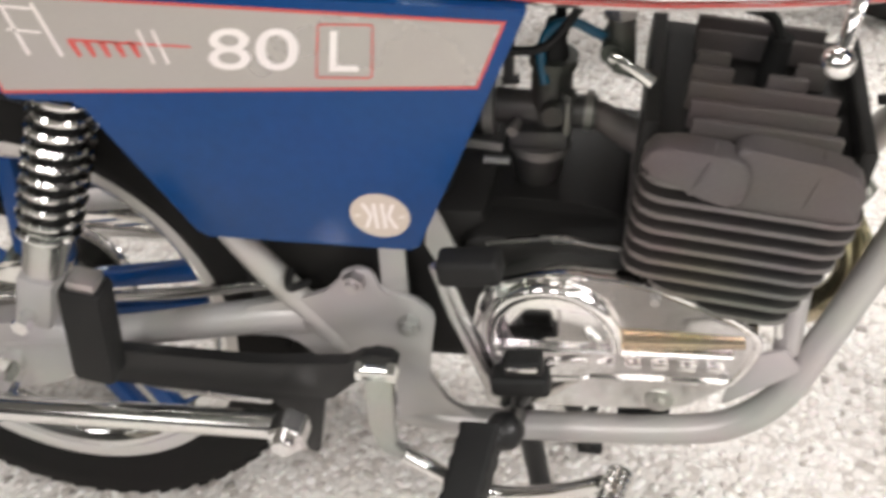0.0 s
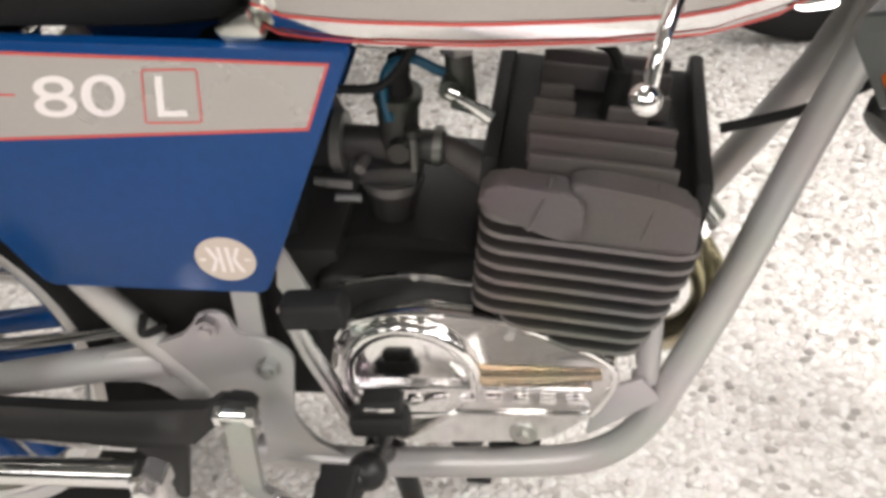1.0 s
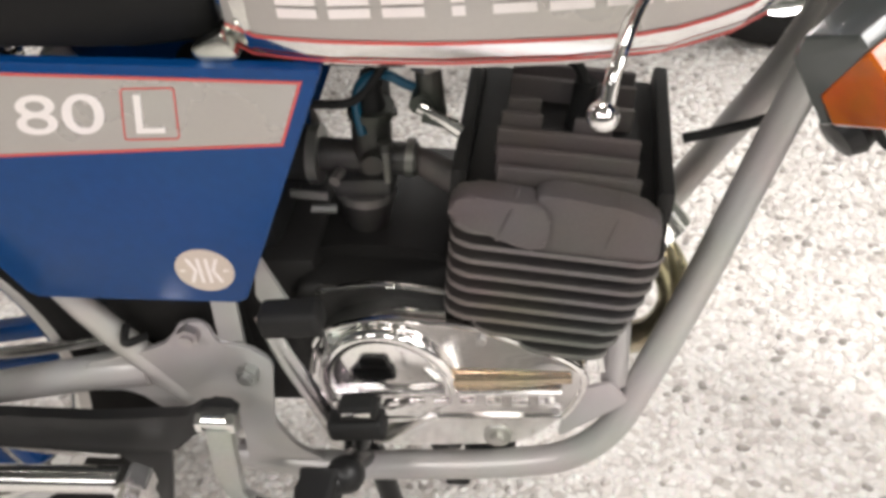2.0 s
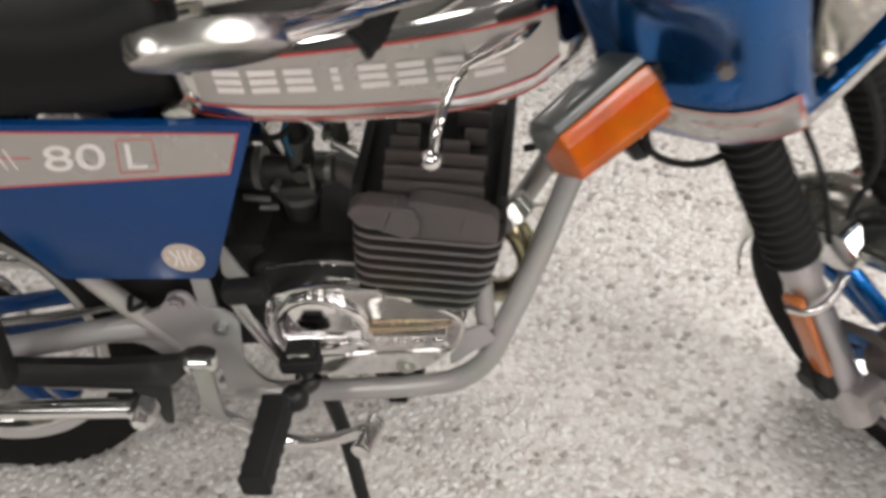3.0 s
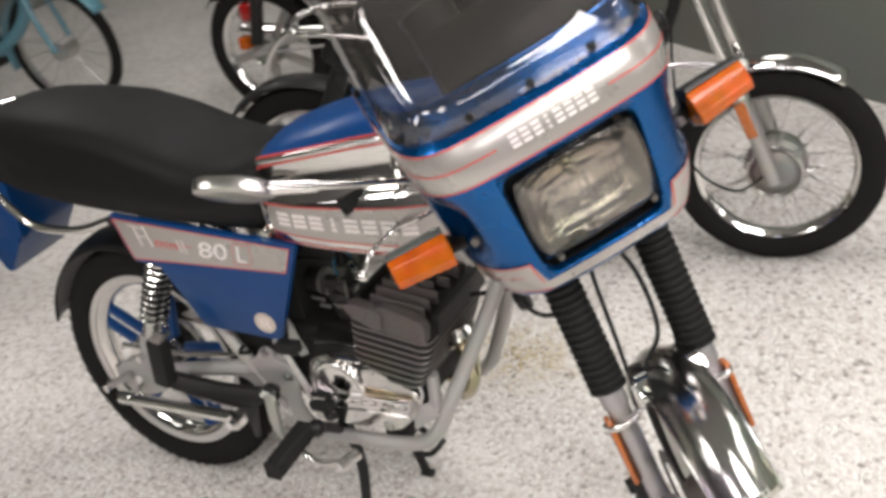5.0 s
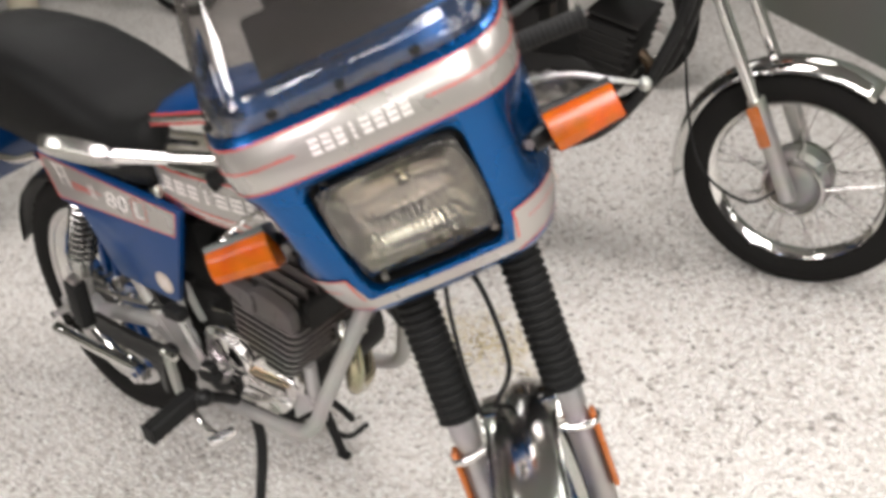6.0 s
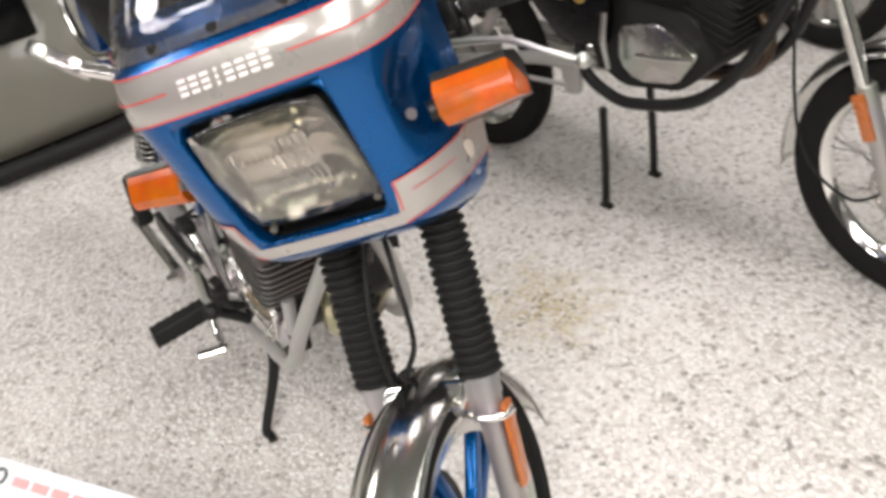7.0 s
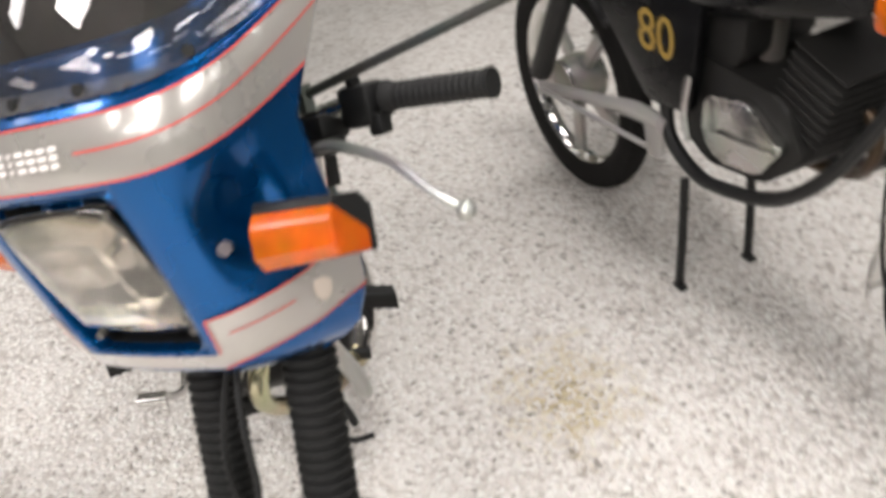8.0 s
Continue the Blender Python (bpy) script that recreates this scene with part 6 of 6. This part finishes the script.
    pipe = piece("exhaust_pipe", b, BROWN_PIPE, None, "brown heat-stained exhaust bend")
    b = BM()
    add_tube(b, [(0.55, 0.10, 0.31), (0.40, 0.13, 0.28), (0.1, 0.17, 0.27), (-0.25, 0.17, 0.31)], [0.022, 0.036, 0.04, 0.034], 14)
    piece("silencer", b, CHROME, pipe)
    b = BM()
    rows = []
    for x, hw, z0, z1 in ((0.17, 0.05, 0.74, 0.79), (0.19, 0.09, 0.70, 0.81), (0.25, 0.13, 0.66, 0.80), (0.42, 0.125, 0.655, 0.79), (0.46, 0.10, 0.67, 0.775)):
        rows.append([(x, -hw, z0), (x, -hw, z1 - 0.04), (x, -hw + 0.02, z1 - 0.01), (x, -hw * 0.5, z1), (x, hw * 0.5, z1), (x, hw - 0.02, z1 - 0.01), (x, hw, z1 - 0.04), (x, hw, z0)])
    add_grid(b, rows, True, True)
    piece("seat", b, VINYL)
    b = BM()
    rows = []
    for x, hw, z0, z1 in ((0.44, 0.08, 0.66, 0.80), (0.50, 0.12, 0.665, 0.86), (0.60, 0.132, 0.68, 0.89), (0.70, 0.135, 0.705, 0.905), (0.80, 0.125, 0.735, 0.905), (0.90, 0.09, 0.755, 0.89), (0.94, 0.04, 0.78, 0.87)):
        rows.append([(x, -hw * 0.8, z0), (x, -hw, z0 + 0.03), (x, -hw, z0 + 0.12), (x, -hw * 0.75, z1 - 0.03), (x, -hw * 0.35, z1), (x, hw * 0.35, z1), (x, hw * 0.75, z1 - 0.03), (x, hw, z0 + 0.12), (x, hw, z0 + 0.03), (x, hw * 0.8, z0)])
    add_grid(b, rows, True, True)
    piece("fuel_tank", b, dark)
    for name, x, a0, a1 in (("front_mudguard", 1.225, 54, 186), ("rear_mudguard", rear, 45, 140)):
        b = BM()
        rows = []
        for k in range(30):
            a = radians(a0 + (a1 - a0) * k / 29)
            r = 0.298 if x < 0.5 else 0.282
            rows.append([(x + (r + 0.018 * (1 - abs(t) ** 2.2)) * math.cos(a), 0.05 * t, r - 0.013 + (r + 0.018 * (1 - abs(t) ** 2.2)) * math.sin(a)) for t in np.linspace(-1, 1, 9)])
        add_grid(b, rows)
        piece(name, b, CHROME if x > 0.5 else BLACK_PAINT, None, "", 0.002)
    b = BM()
    add_tube(b, [(0.24, -0.125, 0.735), (0.10, -0.12, 0.755), (0.02, -0.11, 0.758), (-0.03, -0.06, 0.76), (-0.04, 0.0, 0.76), (-0.03, 0.06, 0.76), (0.02, 0.11, 0.758), (0.10, 0.12, 0.755), (0.24, 0.125, 0.735)], 0.009, 10)
    piece("grab_rail", b, CHROME, None, "chrome grab rail")
    b = BM()
    add_plate(b, rounded([(0.06, 0.655), (0.20, 0.625), (0.30, 0.60), (0.42, 0.62), (0.42, 0.70), (0.12, 0.735), (0.06, 0.70)], 0.03), -0.085, 0.085, 0.012)
    piece("tail_unit", b, BLACK_PAINT)
    b = BM()
    add_plate(b, rounded([(0.42, 0.54), (0.58, 0.55), (0.64, 0.60), (0.65, 0.69), (0.40, 0.70)], 0.02), -0.08, 0.08, 0.01)
    piece("air_box", b, BLACK_CAST)
    b = BM()
    add_lathe(b, [(0.0, -0.10), (0.05, -0.09), (0.08, -0.03), (0.085, 0.0), (0.08, 0.01), (0.0, 0.02)], Matrix.Translation((1.12, 0, 0.85)) @ Matrix.Rotation(radians(95), 4, "Y"), 28)
    piece("headlight", b, BLACK_PAINT)
    b = BM()
    add_tube(b, [(1.02, -0.05, 0.85), (1.0, -0.08, 0.60), (1.02, -0.09, 0.34), (1.12, -0.08, 0.24), (1.2, -0.06, 0.27)], 0.0035, 8)
    piece("control_cable", b, RUBBER)
    return mc


BROWN_PIPE = material("browned_pipe", (0.10, 0.06, 0.035), 0.4, 0.6, vary=0.3, stain=0.5)
BLACK_LACQUER = material("black_lacquer", (0.004, 0.004, 0.0045), 0.25, coat=0.05, vary=0.05, spec=0.2)
RED_LACQUER = material("dark_lacquer", (0.03, 0.012, 0.012), 0.25, coat=0.5, vary=0.05)
parked_motorcycle(pose(-0.038, 0.888, 0, 0, 0, 9.9), "black small motorcycle with wire front wheel and yellow number", "80", BLACK_LACQUER, True, -0.085)
behind = parked_motorcycle(pose(-1.06, 1.87, 0, 0, 0, 2.5), "dark small motorcycle with chrome grab rail standing behind", "", RED_LACQUER, False)

for name, c, size, mat in (("tail_light", (0.02, -0.085, 0.475), (0.07, 0.06, 0.07), RED_GLASS), ("indicator", (-0.045, -0.085, 0.345), (0.045, 0.05, 0.055), AMBER)):
    b = BM()
    add_box(b, c, size, 0.010)
    part(name, b, mat, None).parent = behind
b = BM()
add_tube(b, [(0.14, -0.19, 0.14), (0.095, -0.19, 0.236), (0.16, -0.19, 0.348), (0.27, -0.19, 0.422), (0.45, -0.19, 0.430), (0.67, -0.19, 0.412)], 0.012, 10)
part("carrier_rail", b, CHROME, None, "bent chrome carrier rail").parent = behind

# light-blue moped wheel and column far behind
moped = thing("moped", "old moped with pale blue mudguard and wire wheel", "moped", (-2.25, 1.85, 0))
PALE_BLUE = material("pale_blue_lacquer", (0.10, 0.24, 0.30), 0.35, coat=0.3)
for x in (0.0, -1.05):
    ctr = Matrix.Translation((-2.25 + x, 1.85, 0.30)) @ Matrix.Rotation(radians(8), 4, "Z")
    b = BM()
    add_lathe(b, [(0.255, 0.014), (0.275, 0.022), (0.296, 0.014), (0.30, 0.0), (0.296, -0.014), (0.275, -0.022), (0.255, -0.014)], ctr @ Matrix.Rotation(radians(90), 4, "X"), 48, True)
    tyre = part("wheel", b, TYRE, moped, "thin black tyre on a wire wheel")
    b = BM()
    add_lathe(b, [(0.256, 0.012), (0.246, 0.010), (0.246, -0.010), (0.256, -0.012)], ctr @ Matrix.Rotation(radians(90), 4, "X"), 48, True)
    part("rim", b, ALU, tyre).matrix_parent_inverse = Matrix()
    b = BM()
    add_cyl(b, ctr @ V(0, -0.05, 0), ctr @ V(0, 0.05, 0), 0.045)
    part("hub", b, ALU, tyre)
    for k in range(18):
        b = BM()
        a = 2 * math.pi * k / 18
        add_cyl(b, ctr @ V(0.04 * math.cos(a), 0.02, 0.04 * math.sin(a)), ctr @ V(0.25 * math.cos(a + 0.15), 0, 0.25 * math.sin(a + 0.15)), 0.0014, seg=4)
        part("spoke", b, CHROME_DULL, tyre)
    b = BM()
    rows = []
    for k in range(24):
        a = radians(30 + 165 * k / 23)
        rows.append([ctr @ V(0.325 * math.cos(a) * (1 - 0.03 * t * t), 0.045 * t, 0.325 * math.sin(a) * (1 - 0.03 * t * t)) for t in np.linspace(-1, 1, 7)])
    add_grid(b, rows)
    part("mudguard", b, PALE_BLUE, moped, "", solid=0.002)
b = BM()
add_tube(b, [(-2.30, 1.84, 0.75), (-2.42, 1.82, 0.45), (-2.7, 1.78, 0.30), (-2.9, 1.75, 0.45), (-3.1, 1.72, 0.8)], 0.03, 12)
part("frame_tube", b, PALE_BLUE, moped)
for s in (-1, 1):
    b = BM()
    add_tube(b, [(-2.25, 1.85 + s * 0.06, 0.30), (-2.32, 1.84 + s * 0.06, 0.55), (-2.40, 1.83 + s * 0.04, 0.95)], 0.013, 8)
    part("fork_leg", b, PALE_BLUE, moped)
b = BM()
add_box(b, (-3.0, 1.74, 0.84), (0.28, 0.18, 0.07), 0.03)
part("saddle", b, VINYL, moped)
b = BM()
add_box(b, (-2.75, 1.78, 0.33), (0.22, 0.14, 0.20), 0.03)
part("engine_block", b, BLACK_CAST, moped)
b = BM()
add_cyl(b, (-3.25, 1.55, 0), (-3.25, 1.55, 2.8), 0.075, seg=28)
tagged(part("column", b, material("cream_paint", (0.55, 0.50, 0.38), 0.5)), "cream painted round steel column", "column", kind="structure")

# beige microcar: only its flank comes into view
car = thing("microcar", "beige rounded microcar with black rubber sill", "car", (-1.7, -0.75, 0))
b = BM()
rows = []
for y, k in ((0.32, 0.35), (0.30, 0.62), (0.22, 0.82), (0.05, 0.95), (-0.3, 1.0), (-1.0, 1.0), (-1.5, 0.95), (-1.75, 0.8), (-1.85, 0.5)):
    half = [(0.56, 0.06), (0.615, 0.08), (0.635, 0.16), (0.630, 0.26), (0.60, 0.36), (0.56, 0.44), (0.52, 0.56), (0.46, 0.80), (0.36, 0.98), (0.2, 1.05)]
    rows.append([(-1.7 + x * k, y, 0.06 + (z - 0.06) * (0.6 + 0.4 * k)) for x, z in half] + [(-1.7 - x * k, y, 0.06 + (z - 0.06) * (0.6 + 0.4 * k)) for x, z in reversed(half)])
add_grid(b, rows, True, True)
part("body", b, BEIGE, car, sharp=60)
b = BM()
add_tube(b, [(-1.55, 0.31, 0.052), (-1.22, 0.24, 0.052), (-1.09, 0.05, 0.052), (-1.06, -0.3, 0.052), (-1.06, -1.0, 0.052), (-1.10, -1.5, 0.052), (-1.25, -1.78, 0.052)], 0.028, 10)
part("rubber_sill", b, RUBBER, car)
for y in (-0.05, -1.4):
    b = BM()
    add_cyl(b, (-1.55, y, 0.20), (-1.15, y, 0.20), 0.20, seg=32)
    part("wheel", b, TYRE, car)
b = BM()
rows = []
for y in np.linspace(-1.3, -0.1, 8):
    rows.append([(-1.7 + 0.575, y, 0.42), (-1.7 + 0.545, y, 0.52), (-1.7 + 0.50, y, 0.70)])
add_grid(b, rows)
part("side_window", b, BLACK_LACQUER, car, "", solid=0.004)

# ---- boards ----
sign = thing("sign_board", "blank white information board standing on the floor", "sign", (1.52, 1.45, 0))
p0, p1 = V(1.452, 1.528, 0), V(1.612, 1.352, 0)
d = (p1 - p0).normalized()
m = Matrix(((d.x, -d.y, 0, 1.505), (d.y, d.x, 0, 1.425), (0, 0, 1, 0), (0, 0, 0, 1))) @ Matrix.Rotation(radians(-6), 4, "X")
b = BM()
add_box(b, (0, 0, 0.195), (0.220, 0.006, 0.37), 0.001)
part("board", b, PAPER, sign, "", m)
b = BM()
add_box(b, (0, 0.055, 0.008), (0.18, 0.10, 0.012), 0.003)
part("foot", b, PAPER, sign, "", m)

PINK = material("pale_red_ink", (0.62, 0.34, 0.33), 0.6, vary=0.05)
info = thing("info_card", "white information card with red lines on a low stand", "sign", (0.62, -0.68, 0))
d = V(0.845, 0.535, 0).normalized()
m = Matrix(((d.x, -d.y, 0, 0.70), (d.y, d.x, 0, -0.548), (0, 0, 1, 0.188), (0, 0, 0, 1))) @ Matrix.Rotation(radians(28), 4, "X")
b = BM()
add_box(b, (0, -0.11, 0), (0.44, 0.22, 0.005), 0.001)
part("card", b, PAPER, info, "", m)
for k in range(5):
    b = BM()
    add_box(b, (-0.09 + 0.05 * k, -0.035, 0.0035), (0.038, 0.017, 0.002))
    part("red_bar", b, PINK, info, "", m)
b = BM()
add_lathe(b, [(0.010, 0.003), (0.017, 0.003), (0.017, 0.0045), (0.010, 0.0045)], m @ Matrix.Translation((-0.145, -0.033, 0)), 24, True)
part("grey_ring", b, GREY_PLASTIC, info)
for s in (-1, 1):
    b = BM()
    p = m @ V(s * 0.16, -0.10, 0)
    add_cyl(b, (p.x, p.y, 0), p, 0.008)
    part("stand_leg", b, SILVER_PAINT, info)

# ---- loose-looking pebbles of the floor round the machines, as one sheet of stuff ----
rng = np.random.default_rng(5)
STEP = 0.0145
xs, ys = np.meshgrid(np.arange(-1.0, 2.1, STEP), np.arange(-0.75, 1.75, STEP * 0.87))
xs = xs + (np.arange(xs.shape[0]) % 2)[:, None] * STEP / 2
px, py = (a.ravel() + rng.uniform(-0.42, 0.42, a.size) * STEP for a in (xs, ys))
count = px.size
g = (1 + 5 ** 0.5) / 2
ico = np.array([(-1, g, 0), (1, g, 0), (-1, -g, 0), (1, -g, 0), (0, -1, g), (0, 1, g), (0, -1, -g), (0, 1, -g), (g, 0, -1), (g, 0, 1), (-g, 0, -1), (-g, 0, 1)]) / (1 + g * g) ** 0.5
tri = np.array([(0, 11, 5), (0, 5, 1), (0, 1, 7), (0, 7, 10), (0, 10, 11), (1, 5, 9), (5, 11, 4), (11, 10, 2), (10, 7, 6), (7, 1, 8), (3, 9, 4), (3, 4, 2), (3, 2, 6), (3, 6, 8), (3, 8, 9), (4, 9, 5), (2, 4, 11), (6, 2, 10), (8, 6, 7), (9, 8, 1)])
size = rng.uniform(0.72, 1.12, count) * STEP * 0.60
ang = rng.uniform(0, 2 * math.pi, count)
long = rng.uniform(0.85, 1.3, count)
vx = ico[None, :, 0] * (size * long)[:, None] + rng.normal(0, 0.0006, (count, 12))
vy = ico[None, :, 1] * (size / long)[:, None] + rng.normal(0, 0.0006, (count, 12))
# flatter towards +y: the washed-out bright light there is put into the shape
flat = 1 - 0.45 * np.clip((py - 0.10) / 0.45, 0, 1)
vz = ico[None, :, 2] * 0.0046 * flat[:, None]
co = np.stack([px[:, None] + vx * np.cos(ang)[:, None] - vy * np.sin(ang)[:, None], py[:, None] + vx * np.sin(ang)[:, None] + vy * np.cos(ang)[:, None], vz - 0.0038 * flat[:, None] + (rng.normal(0, 0.0008, count) * flat)[:, None]], -1).reshape(-1, 3)
faces = (tri[None] + 12 * np.arange(count)[:, None, None]).reshape(-1, 3)
me = bpy.data.meshes.new("pebbles")
me.vertices.add(len(co))
me.vertices.foreach_set("co", co.ravel())
me.loops.add(faces.size)
me.loops.foreach_set("vertex_index", faces.ravel().astype(np.int32))
me.polygons.add(len(faces))
me.polygons.foreach_set("loop_start", np.arange(0, faces.size, 3, dtype=np.int32))
me.polygons.foreach_set("use_smooth", np.ones(len(faces), dtype=bool))
me.update()
me.materials.append(PEBBLE)
tagged(new("pebbles", me), "white and grey pebbles set in the floor", "pebbles", kind="stuff")
